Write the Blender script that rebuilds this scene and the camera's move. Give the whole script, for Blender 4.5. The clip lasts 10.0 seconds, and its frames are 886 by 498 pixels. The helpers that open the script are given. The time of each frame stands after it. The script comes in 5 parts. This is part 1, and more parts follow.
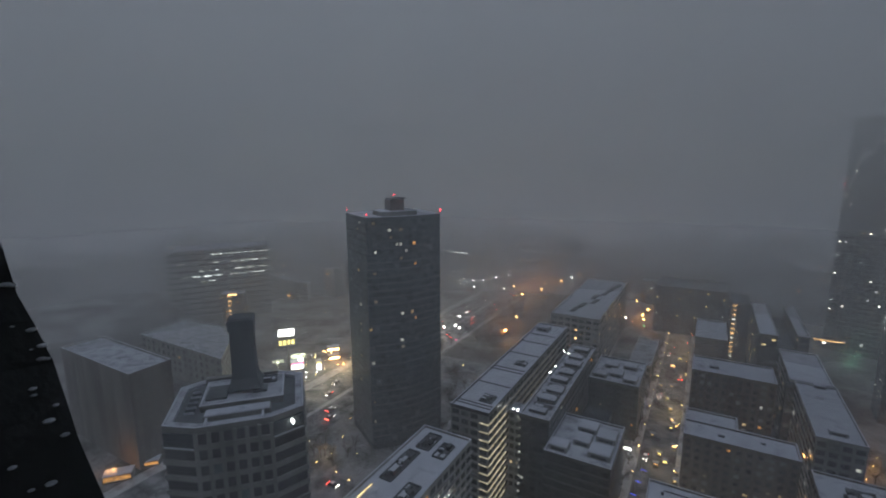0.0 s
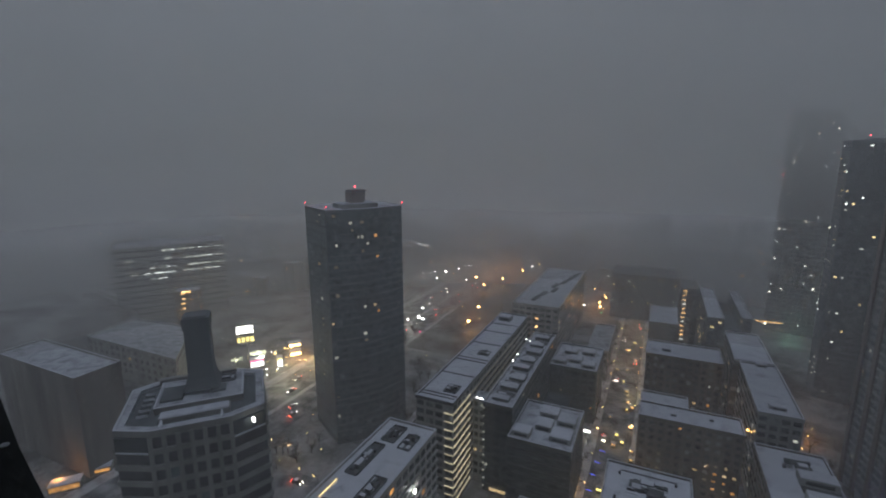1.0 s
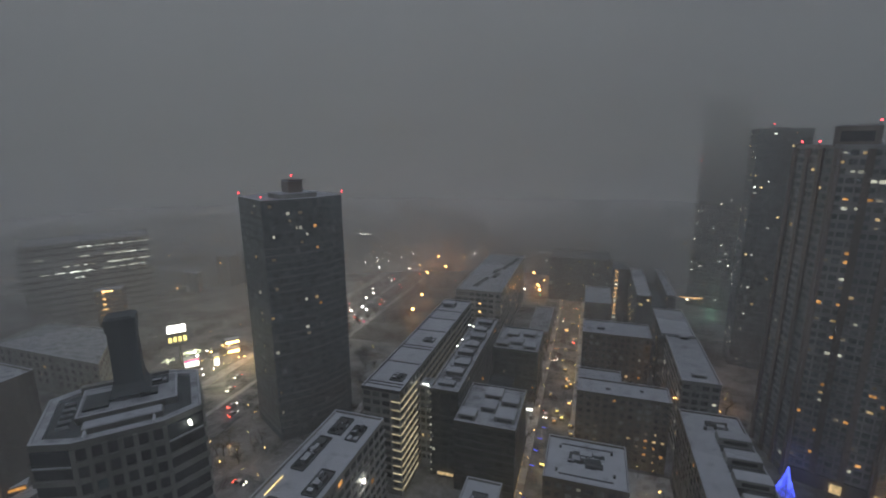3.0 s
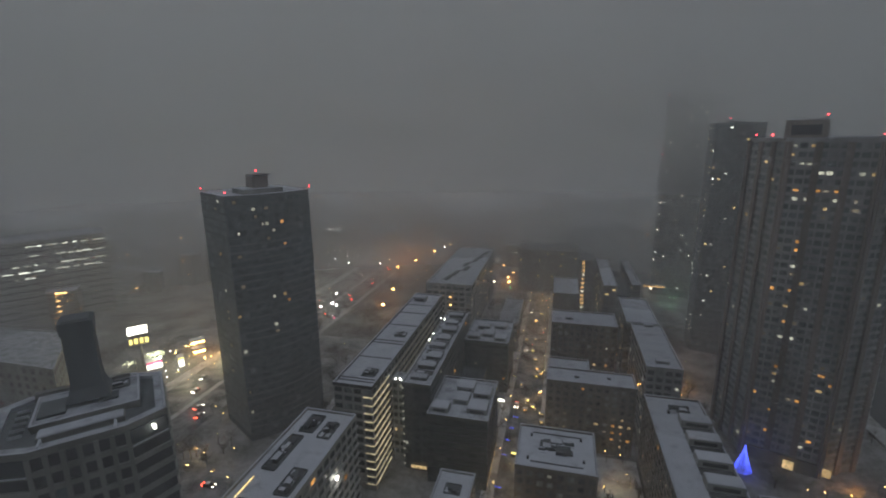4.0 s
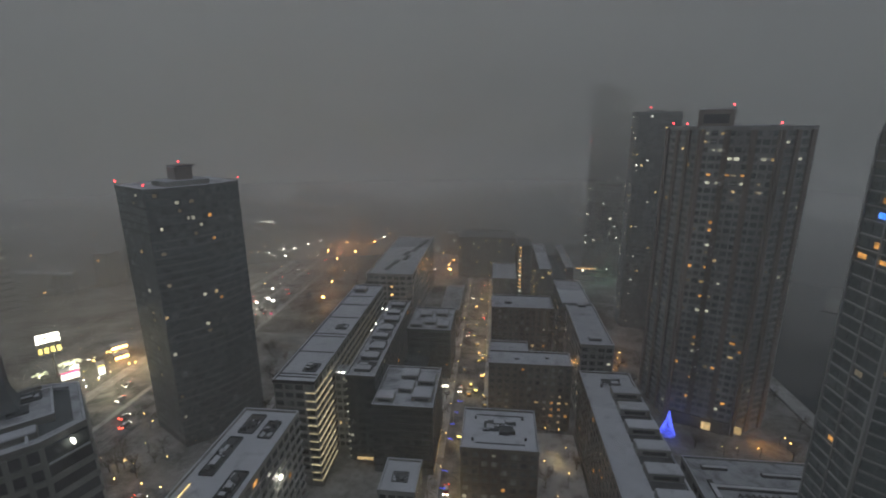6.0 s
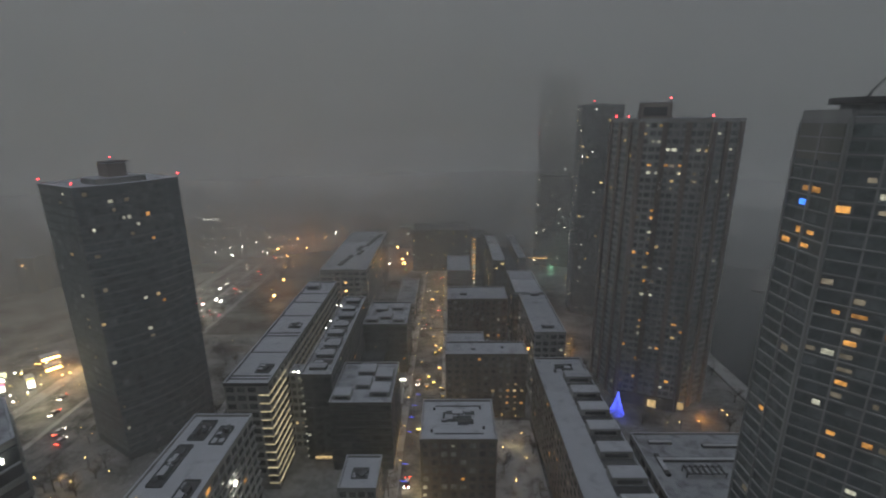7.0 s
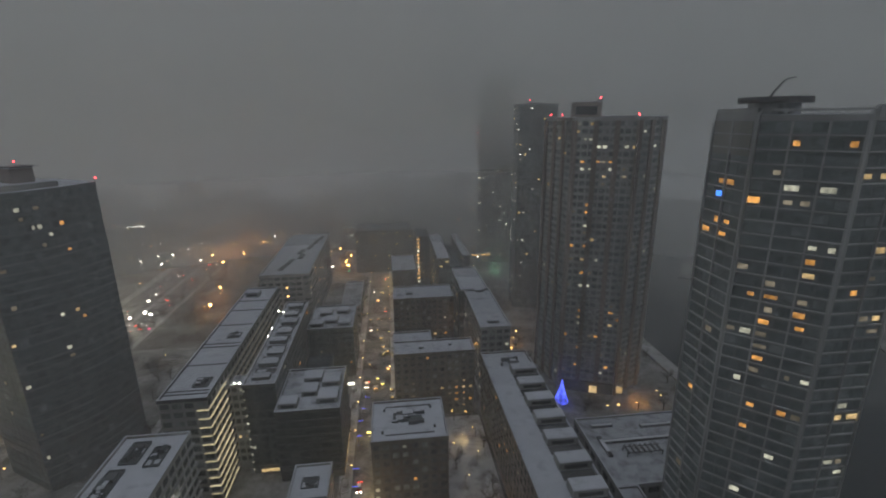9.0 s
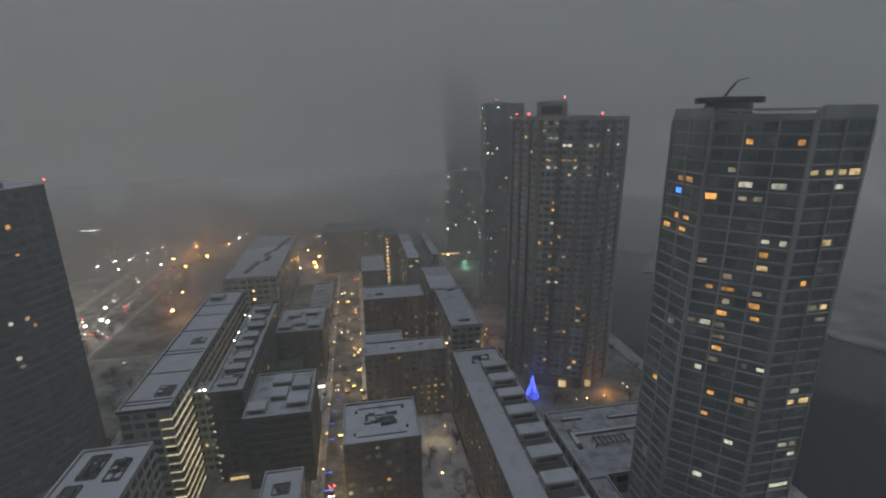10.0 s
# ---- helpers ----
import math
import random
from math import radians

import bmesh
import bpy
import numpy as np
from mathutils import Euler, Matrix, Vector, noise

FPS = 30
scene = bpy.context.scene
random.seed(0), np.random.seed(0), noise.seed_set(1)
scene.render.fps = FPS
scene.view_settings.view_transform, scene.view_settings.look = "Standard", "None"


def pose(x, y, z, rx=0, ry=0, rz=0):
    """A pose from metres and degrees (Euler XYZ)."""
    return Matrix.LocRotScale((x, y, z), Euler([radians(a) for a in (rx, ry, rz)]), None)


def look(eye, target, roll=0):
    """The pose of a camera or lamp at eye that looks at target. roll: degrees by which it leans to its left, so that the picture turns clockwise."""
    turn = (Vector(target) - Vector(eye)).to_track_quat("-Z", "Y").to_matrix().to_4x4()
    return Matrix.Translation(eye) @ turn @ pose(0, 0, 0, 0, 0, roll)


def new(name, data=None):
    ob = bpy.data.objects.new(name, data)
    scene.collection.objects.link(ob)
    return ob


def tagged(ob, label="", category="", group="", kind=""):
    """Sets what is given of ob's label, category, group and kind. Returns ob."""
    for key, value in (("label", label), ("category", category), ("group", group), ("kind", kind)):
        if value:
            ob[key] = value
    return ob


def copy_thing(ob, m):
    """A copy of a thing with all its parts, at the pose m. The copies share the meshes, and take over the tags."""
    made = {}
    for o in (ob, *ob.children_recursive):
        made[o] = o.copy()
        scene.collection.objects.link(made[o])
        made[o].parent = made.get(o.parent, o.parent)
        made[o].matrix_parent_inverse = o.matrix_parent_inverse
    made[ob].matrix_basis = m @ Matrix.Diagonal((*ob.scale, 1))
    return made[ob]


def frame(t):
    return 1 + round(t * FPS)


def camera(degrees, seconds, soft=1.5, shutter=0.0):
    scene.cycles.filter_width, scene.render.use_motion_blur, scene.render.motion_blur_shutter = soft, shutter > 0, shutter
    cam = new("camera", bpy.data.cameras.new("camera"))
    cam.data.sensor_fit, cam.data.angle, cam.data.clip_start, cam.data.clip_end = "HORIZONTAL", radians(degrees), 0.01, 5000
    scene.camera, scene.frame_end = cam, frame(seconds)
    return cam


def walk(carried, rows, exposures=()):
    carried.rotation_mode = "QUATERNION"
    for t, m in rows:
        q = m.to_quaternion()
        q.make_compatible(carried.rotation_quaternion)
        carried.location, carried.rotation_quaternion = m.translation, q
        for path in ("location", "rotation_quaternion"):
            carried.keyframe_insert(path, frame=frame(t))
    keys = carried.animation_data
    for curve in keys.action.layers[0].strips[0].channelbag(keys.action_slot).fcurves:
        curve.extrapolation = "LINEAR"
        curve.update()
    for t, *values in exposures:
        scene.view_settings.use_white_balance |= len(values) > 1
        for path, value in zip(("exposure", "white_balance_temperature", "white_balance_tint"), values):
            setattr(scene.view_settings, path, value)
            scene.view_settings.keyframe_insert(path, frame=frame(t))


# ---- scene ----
cam = camera(87.15, 10.0, soft=1.9, shutter=0.5)
EYE = Vector((0.0, 0.0, 120.0))
# seconds, yaw, pitch, roll of a slow pan from one spot
PAN = [
    (0.0, 29.80, -10.08, -0.28),
    (0.5, 27.56, -10.54, -0.27),
    (1.0, 25.08, -11.10, -0.29),
    (1.5, 23.09, -11.48, -0.26),
    (2.0, 21.15, -11.95, -0.29),
    (2.5, 19.60, -12.26, -0.35),
    (4.0, 14.12, -13.36, -0.42),
    (4.5, 12.35, -13.74, -0.50),
    (5.0, 10.27, -14.10, -0.40),
    (6.5, 4.01, -15.17, -0.46),
    (7.0, 0.67, -15.64, -0.49),
    (7.5, -2.25, -15.95, -0.58),
    (8.0, -3.60, -15.88, -0.57),
    (8.5, -4.89, -15.85, -0.62),
    (9.0, -6.44, -15.80, -0.69),
    (9.5, -8.16, -15.81, -0.73),
    (10.0, -10.31, -15.95, -0.61),
]


def aim(yaw, pitch, roll):
    y, p = radians(yaw), radians(pitch)
    ahead = Vector((-math.sin(y) * math.cos(p), math.cos(y) * math.cos(p), math.sin(p)))
    return look(EYE, EYE + ahead, roll)


walk(cam, [(t, aim(y, p, r)) for t, y, p, r in PAN],
     [(0.0, 0.08, 5880, 10), (1.0, 0.09, 6040, 10), (2.5, 0.09, 6300, 9), (4.0, 0.06, 6500, 8), (5.0, 0.06, 6580, 7), (7.0, 0.11, 6680, 7), (9.0, 0.18, 6640, 7), (10.0, 0.29, 6560, 7)])

# ---- world and light ----
world = bpy.data.worlds.new("dusk_fog")
scene.world = world
world.use_nodes = True
wn, wl = world.node_tree.nodes, world.node_tree.links
wn.clear()
w_out, w_bg = wn.new("ShaderNodeOutputWorld"), wn.new("ShaderNodeBackground")
w_sky, w_mix, w_ramp = wn.new("ShaderNodeTexSky"), wn.new("ShaderNodeMixRGB"), wn.new("ShaderNodeValToRGB")
w_sep, w_co, w_mul = wn.new("ShaderNodeSeparateXYZ"), wn.new("ShaderNodeTexCoord"), wn.new("ShaderNodeMixRGB")
w_sky.sky_type, w_sky.sun_disc = "NISHITA", False
w_sky.sun_elevation, w_sky.sun_rotation = radians(27), radians(103)
w_ramp.color_ramp.elements[0].position, w_ramp.color_ramp.elements[0].color = 0.0, (0.305, 0.298, 0.285, 1)
w_ramp.color_ramp.elements[1].position, w_ramp.color_ramp.elements[1].color = 0.5, (0.51, 0.55, 0.655, 1)
w_mul.blend_type, w_mul.inputs[0].default_value, w_mul.inputs[2].default_value = "MULTIPLY", 1.0, (0.03, 0.03, 0.03, 1)
w_mix.inputs[0].default_value = 0.9
wl.new(w_co.outputs["Generated"], w_sep.inputs[0])
wl.new(w_sep.outputs["Z"], w_ramp.inputs[0])
wl.new(w_sky.outputs[0], w_mul.inputs[1])
wl.new(w_mul.outputs[0], w_mix.inputs[1])
wl.new(w_ramp.outputs[0], w_mix.inputs[2])
wl.new(w_mix.outputs[0], w_bg.inputs[0])
wl.new(w_bg.outputs[0], w_out.inputs[0])
w_bg.inputs[1].default_value = 1.0

sun = new("sun", bpy.data.lights.new("sun", "SUN"))
sun.data.energy, sun.data.angle, sun.data.color = 0.9, radians(50), (0.86, 0.93, 1.0)
sun.matrix_world = look((260, 60, 150), (0, 120, 0))


def glow(name, at, watts, colour, radius=0.5):
    lamp = new(name, bpy.data.lights.new(name, "POINT"))
    lamp.data.energy, lamp.data.color, lamp.data.shadow_soft_size = watts, colour, radius
    lamp.location = at
    return lamp


AMBER, WARM, COOL = (1.0, 0.42, 0.10), (1.0, 0.74, 0.38), (0.92, 1.0, 0.86)

# ---- materials ----


def shader(name, base, rough=0.8, metal=0.0, var=0.25, scale=0.6, fine=6.0, bump=0.15, dist=0.05, streak=0.0, gloss=0.4):
    """Surface with broad stains and fine grain; streak adds vertical run marks."""
    m = bpy.data.materials.new(name)
    m.use_nodes = True
    n, l = m.node_tree.nodes, m.node_tree.links
    b = n["Principled BSDF"]
    b.inputs["Roughness"].default_value, b.inputs["Metallic"].default_value = rough, metal
    b.inputs["Specular IOR Level"].default_value = gloss
    co, big, small = n.new("ShaderNodeTexCoord"), n.new("ShaderNodeTexNoise"), n.new("ShaderNodeTexNoise")
    geo, info = n.new("ShaderNodeNewGeometry"), n.new("ShaderNodeObjectInfo")
    mapping = n.new("ShaderNodeMapping")
    mapping.inputs["Scale"].default_value = (1, 1, 0.15 if streak else 1)
    l.new(geo.outputs["Position"], mapping.inputs[0])
    big.inputs["Scale"].default_value, small.inputs["Scale"].default_value = scale * 0.2, fine
    big.inputs["Detail"].default_value, small.inputs["Detail"].default_value = 6, 3
    l.new(mapping.outputs[0], big.inputs[0])
    l.new(geo.outputs["Position"], small.inputs[0])
    mix, ramp = n.new("ShaderNodeMixRGB"), n.new("ShaderNodeValToRGB")
    lo = [c * (1 - var) for c in base]
    hi = [min(1, c * (1 + var)) for c in base]
    ramp.color_ramp.elements[0].position, ramp.color_ramp.elements[0].color = 0.3, (*lo, 1)
    ramp.color_ramp.elements[1].position, ramp.color_ramp.elements[1].color = 0.7, (*hi, 1)
    l.new(big.outputs[0], ramp.inputs[0])
    mix.blend_type, mix.inputs[0].default_value = "MULTIPLY", 0.5
    l.new(ramp.outputs[0], mix.inputs[1])
    fr = n.new("ShaderNodeMapRange")
    fr.inputs[3].default_value, fr.inputs[4].default_value = 0.65, 1.3
    l.new(small.outputs[0], fr.inputs[0])
    l.new(fr.outputs[0], mix.inputs[2])
    tone, tr = n.new("ShaderNodeMixRGB"), n.new("ShaderNodeMapRange")
    tone.blend_type, tone.inputs[0].default_value = "MULTIPLY", 1.0
    tr.inputs[3].default_value, tr.inputs[4].default_value = 0.88, 1.1
    l.new(info.outputs["Random"], tr.inputs[0])
    l.new(mix.outputs[0], tone.inputs[1])
    l.new(tr.outputs[0], tone.inputs[2])
    l.new(tone.outputs[0], b.inputs["Base Color"])
    if bump:
        bp = n.new("ShaderNodeBump")
        bp.inputs["Strength"].default_value, bp.inputs["Distance"].default_value = bump, dist
        l.new(small.outputs[0], bp.inputs["Height"])
        l.new(bp.outputs[0], b.inputs["Normal"])
    return m


def lamp_shader(name, colour, power, spread=0.45):
    """Lit glass: what shines behind it differs from pane to pane."""
    m = bpy.data.materials.new(name)
    m.use_nodes = True
    n, l = m.node_tree.nodes, m.node_tree.links
    b = n["Principled BSDF"]
    b.inputs["Base Color"].default_value = (*[c * 0.4 for c in colour], 1)
    b.inputs["Roughness"].default_value = 0.3
    b.inputs["Emission Color"].default_value = (*colour, 1)
    info, r, geo, tex, mul = (n.new(k) for k in ("ShaderNodeObjectInfo", "ShaderNodeMapRange", "ShaderNodeNewGeometry", "ShaderNodeTexNoise", "ShaderNodeMath"))
    r.inputs[3].default_value, r.inputs[4].default_value = power * (1 - spread), power * (1 + spread)
    l.new(info.outputs["Random"], r.inputs[0])
    tex.inputs["Scale"].default_value = 0.9
    l.new(geo.outputs["Position"], tex.inputs[0])
    tr = n.new("ShaderNodeMapRange")
    tr.inputs[1].default_value, tr.inputs[2].default_value = 0.3, 0.7
    tr.inputs[3].default_value, tr.inputs[4].default_value = 0.35, 1.5
    l.new(tex.outputs[0], tr.inputs[0])
    mul.operation = "MULTIPLY"
    l.new(r.outputs[0], mul.inputs[0])
    l.new(tr.outputs[0], mul.inputs[1])
    l.new(mul.outputs[0], b.inputs["Emission Strength"])
    return m


def snowy(name, under, cover, scale=0.25, snow=(0.74, 0.77, 0.82), soft=0.1, rough=0.8):
    """Ground that snow covers in patches."""
    m = shader(name, snow, 0.75, var=0.06, scale=1.2, fine=3.0, bump=0.25, dist=0.06)
    n, l = m.node_tree.nodes, m.node_tree.links
    b = n["Principled BSDF"]
    old = b.inputs["Base Color"].links[0].from_socket
    geo, tex, tex2, add, r = (n.new(k) for k in ("ShaderNodeNewGeometry", "ShaderNodeTexNoise", "ShaderNodeTexNoise", "ShaderNodeMath", "ShaderNodeMapRange"))
    tex.inputs["Scale"].default_value, tex2.inputs["Scale"].default_value = scale, scale * 9
    tex.inputs["Detail"].default_value = 5
    l.new(geo.outputs["Position"], tex.inputs[0])
    l.new(geo.outputs["Position"], tex2.inputs[0])
    add.operation = "MULTIPLY_ADD"
    add.inputs[1].default_value = 0.3
    l.new(tex2.outputs[0], add.inputs[0])
    l.new(tex.outputs[0], add.inputs[2])
    r.inputs[1].default_value, r.inputs[2].default_value = 0.65 - cover * 0.3 - soft, 0.65 - cover * 0.3 + soft + 0.1
    l.new(add.outputs[0], r.inputs[0])
    mix = n.new("ShaderNodeMixRGB")
    mix.inputs[1].default_value = (*under, 1)
    l.new(r.outputs[0], mix.inputs[0])
    l.new(old, mix.inputs[2])
    l.new(mix.outputs[0], b.inputs["Base Color"])
    return m


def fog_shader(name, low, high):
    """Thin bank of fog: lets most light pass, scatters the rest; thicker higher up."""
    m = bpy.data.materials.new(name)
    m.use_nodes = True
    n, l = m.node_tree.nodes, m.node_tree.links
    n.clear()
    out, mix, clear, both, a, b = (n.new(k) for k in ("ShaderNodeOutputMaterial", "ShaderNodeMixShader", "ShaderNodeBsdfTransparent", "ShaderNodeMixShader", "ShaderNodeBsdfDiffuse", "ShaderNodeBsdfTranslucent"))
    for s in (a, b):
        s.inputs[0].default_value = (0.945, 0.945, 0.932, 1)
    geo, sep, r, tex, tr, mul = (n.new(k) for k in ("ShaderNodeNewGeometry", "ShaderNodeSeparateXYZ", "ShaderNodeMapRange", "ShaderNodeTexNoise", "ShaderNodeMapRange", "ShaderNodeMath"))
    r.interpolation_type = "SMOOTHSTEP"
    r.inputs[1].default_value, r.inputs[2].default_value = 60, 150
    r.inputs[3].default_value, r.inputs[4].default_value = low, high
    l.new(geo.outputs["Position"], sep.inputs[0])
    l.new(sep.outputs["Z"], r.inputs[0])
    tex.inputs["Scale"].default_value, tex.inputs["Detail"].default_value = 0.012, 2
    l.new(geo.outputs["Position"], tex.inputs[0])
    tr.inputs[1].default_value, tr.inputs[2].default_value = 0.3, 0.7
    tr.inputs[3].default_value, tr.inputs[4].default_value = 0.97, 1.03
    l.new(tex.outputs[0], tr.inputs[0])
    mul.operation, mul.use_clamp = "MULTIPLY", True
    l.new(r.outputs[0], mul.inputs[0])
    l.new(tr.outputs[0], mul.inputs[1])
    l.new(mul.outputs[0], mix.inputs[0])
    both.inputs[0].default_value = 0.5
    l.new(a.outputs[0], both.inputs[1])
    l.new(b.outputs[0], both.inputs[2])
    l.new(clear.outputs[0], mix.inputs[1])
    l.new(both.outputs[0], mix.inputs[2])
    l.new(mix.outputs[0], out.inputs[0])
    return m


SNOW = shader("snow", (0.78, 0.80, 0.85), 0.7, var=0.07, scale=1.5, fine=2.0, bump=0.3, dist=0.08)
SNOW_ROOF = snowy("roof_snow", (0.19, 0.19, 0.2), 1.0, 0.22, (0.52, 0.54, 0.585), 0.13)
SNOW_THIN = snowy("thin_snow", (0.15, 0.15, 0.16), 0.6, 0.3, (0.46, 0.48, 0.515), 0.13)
TOWER_GREY = shader("tower_concrete", (0.36, 0.358, 0.355), 0.85, streak=1)
CHIMNEY = shader("sooty_concrete", (0.11, 0.12, 0.125), 0.9, streak=1)
GROUND = snowy("snowy_ground", (0.10, 0.095, 0.085), 0.2, 0.05, (0.34, 0.335, 0.33))
PARK = snowy("winter_grass", (0.075, 0.068, 0.048), 0.1, 0.06, (0.24, 0.23, 0.22))
ROAD = snowy("slushy_road", (0.085, 0.085, 0.09), 0.25, 0.12, (0.32, 0.32, 0.32))
PAVE = snowy("snowy_pavement", (0.2, 0.19, 0.18), 0.5, 0.2, (0.5, 0.5, 0.5))
CONCRETE = shader("concrete", (0.34, 0.335, 0.325), 0.85, streak=1)
CONCRETE_DARK = shader("dark_concrete", (0.29, 0.295, 0.29), 0.85, streak=1)
PRECAST = shader("precast_panel", (0.36, 0.37, 0.37), 0.8, streak=1)
OFFICE_STONE = shader("weathered_precast", (0.235, 0.235, 0.225), 0.85, streak=1)
TEAL_WALL = shader("dark_blue_green_cladding", (0.19, 0.21, 0.218), 0.85, var=0.18, streak=1)
TEAL_BAND = shader("dark_spandrel", (0.2, 0.222, 0.23), 0.75, var=0.15)
TEAL_GLASS = shader("blue_green_glass", (0.16, 0.185, 0.193), 0.4, var=0.25, scale=2, fine=1.2, bump=0.0, gloss=0.5)
TEAL_PALE = shader("curtained_glass", (0.21, 0.235, 0.24), 0.4, var=0.3, scale=2, fine=1.0, bump=0.0)
BRICK_BROWN = shader("brown_brick", (0.165, 0.155, 0.145), 0.9, streak=1)
BRICK_PALE = shader("pale_brown_brick", (0.235, 0.222, 0.205), 0.9, streak=1)
BLACK_GLASS = shader("black_glass", (0.075, 0.085, 0.085), 0.35, var=0.3, scale=2, fine=1.2, bump=0.0)
BRICK_RED = shader("red_brown_panel", (0.29, 0.255, 0.242), 0.85, streak=1)
METAL_GREY = shader("grey_metal", (0.3, 0.31, 0.32), 0.5, 0.3, var=0.15)
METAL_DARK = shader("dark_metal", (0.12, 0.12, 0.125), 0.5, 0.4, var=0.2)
GREEN_GLASS = shader("blue_green_spandrel", (0.2, 0.215, 0.215), 0.35, var=0.15)
GLASS = shader("dark_window_glass", (0.13, 0.138, 0.138), 0.22, var=0.3, scale=2, fine=1.2, bump=0.0, gloss=0.6)
GLASS_PALE = shader("blind_window_glass", (0.25, 0.258, 0.255), 0.25, var=0.35, scale=2, fine=1.0, bump=0.0)
WATER = shader("lake_water", (0.018, 0.026, 0.032), 0.3, var=0.2, scale=0.1, fine=0.8, bump=0.3, dist=0.15, gloss=0.2)
LIT_AMBER = lamp_shader("amber_lit_glass", (1.0, 0.47, 0.12), 0.6)
LIT_WARM = lamp_shader("warm_lit_glass", (1.0, 0.70, 0.33), 0.5)
LIT_WHITE = lamp_shader("white_lit_glass", (0.95, 0.93, 0.74), 0.45)
LIT_DIM = lamp_shader("dim_lit_glass", (0.85, 0.72, 0.52), 0.15)
LIT_BLUE = lamp_shader("blue_screen_light", (0.05, 0.22, 1.0), 1.8)
LAMP_AMBER = lamp_shader("amber_lamp", (1.0, 0.52, 0.14), 26.0, 0.4)
LAMP_WHITE = lamp_shader("white_lamp", (1.0, 0.98, 0.84), 22.0, 0.4)
LIT_SIGN = lamp_shader("sign_light", (1.0, 0.98, 0.86), 4.5, 0.3)
LIT_YELLOW = lamp_shader("yellow_sign_light", (1.0, 0.82, 0.22), 3.0, 0.3)
LAMP_FAR = lamp_shader("bright_amber_lamp", (1.0, 0.44, 0.1), 50.0, 0.3)
LIT_SOFT = lamp_shader("soft_far_light", (0.95, 0.97, 0.80), 1.1, 0.5)
LIT_SHOP = lamp_shader("shop_window_light", (1.0, 0.74, 0.30), 1.5, 0.4)
LIT_FAR = lamp_shader("far_amber_light", (1.0, 0.55, 0.18), 4.5, 0.5)
LIT_GLARE = lamp_shader("far_white_light", (0.95, 1.0, 0.86), 2.4, 0.5)
LAMP_RED = lamp_shader("red_lamp", (1.0, 0.04, 0.05), 11.0, 0.2)
LAMP_GREEN = lamp_shader("green_lamp", (0.1, 1.0, 0.45), 2.5, 0.2)
LAMP_BLUE = lamp_shader("blue_lamp", (0.08, 0.12, 1.0), 2.2, 0.2)
LAMP_PINK = lamp_shader("pink_lamp", (1.0, 0.12, 0.3), 2.5, 0.2)
TAIL_RED = lamp_shader("tail_lamp", (1.0, 0.06, 0.03), 22.0, 0.5)
HEAD_LAMP = lamp_shader("head_lamp", (1.0, 0.93, 0.74), 22.0, 0.5)
LIT_SPRAY = lamp_shader("pale_green_string_light", (0.95, 1.0, 0.62), 5.0, 0.4)
TOWER_GLASS = shader("grey_blue_glass", (0.22, 0.232, 0.24), 0.3, var=0.3, scale=2, fine=1.2, bump=0.0)
TOWER_BLIND = shader("grey_blind_glass", (0.29, 0.295, 0.295), 0.3, var=0.3, scale=2, fine=1.0, bump=0.0)
LIT_TOWER = lamp_shader("far_window_light", (1.0, 0.92, 0.68), 7.0, 0.6)
LINE_WARM = lamp_shader("warm_soffit_light", (1.0, 0.86, 0.52), 0.55, 0.35)

# ---- building blocks ----
rnd = random.Random(7)
BASE = {}


def thing(name, at, label, category, group="", kind=""):
    ob = new(name)
    ob.location = at
    ob.empty_display_size = 1.0
    BASE[ob.name] = Vector(at)
    return tagged(ob, label, category, group, kind)


def base_of(ob):
    while ob.parent:
        ob = ob.parent
    return BASE.get(ob.name, Vector((0, 0, 0)))


def part(name, bm, material, parent, label="", kind=""):
    """Links a bmesh in place coordinates as one mesh under a thing or a part."""
    bmesh.ops.translate(bm, vec=-base_of(parent), verts=bm.verts)
    bmesh.ops.recalc_face_normals(bm, faces=bm.faces)
    me = bpy.data.meshes.new(name)
    bm.to_mesh(me)
    bm.free()
    me.materials.append(material)
    ob = new(name, me)
    ob.parent = parent
    return tagged(ob, label, "", "", kind)


def solo(name, bm, material, label, category="", group="", kind=""):
    bmesh.ops.recalc_face_normals(bm, faces=bm.faces)
    me = bpy.data.meshes.new(name)
    bm.to_mesh(me)
    bm.free()
    me.materials.append(material)
    return tagged(new(name, me), label, category, group, kind)


def box(bm, c, s, turn=0.0, bevel=0.0):
    m = Matrix.Translation(c) @ Matrix.Rotation(turn, 4, "Z") @ Matrix.Diagonal((s[0], s[1], s[2], 1))
    made = bmesh.ops.create_cube(bm, size=1.0, matrix=m)
    if bevel:
        edges = list({e for v in made["verts"] for e in v.link_edges})
        bmesh.ops.bevel(bm, geom=edges, offset=bevel, segments=2, affect="EDGES")
    return bm


def boxes(*rows):
    bm = bmesh.new()
    for c, s, *t in rows:
        box(bm, c, s, t[0] if t else 0.0)
    return bm


def rod(bm, a, b, r0, r1=None, sides=8):
    a, b = Vector(a), Vector(b)
    m = Matrix.Translation((a + b) / 2) @ (b - a).to_track_quat("Z", "Y").to_matrix().to_4x4()
    bmesh.ops.create_cone(bm, cap_ends=True, segments=sides, radius1=r0, radius2=r0 if r1 is None else r1, depth=(b - a).length, matrix=m)
    return bm


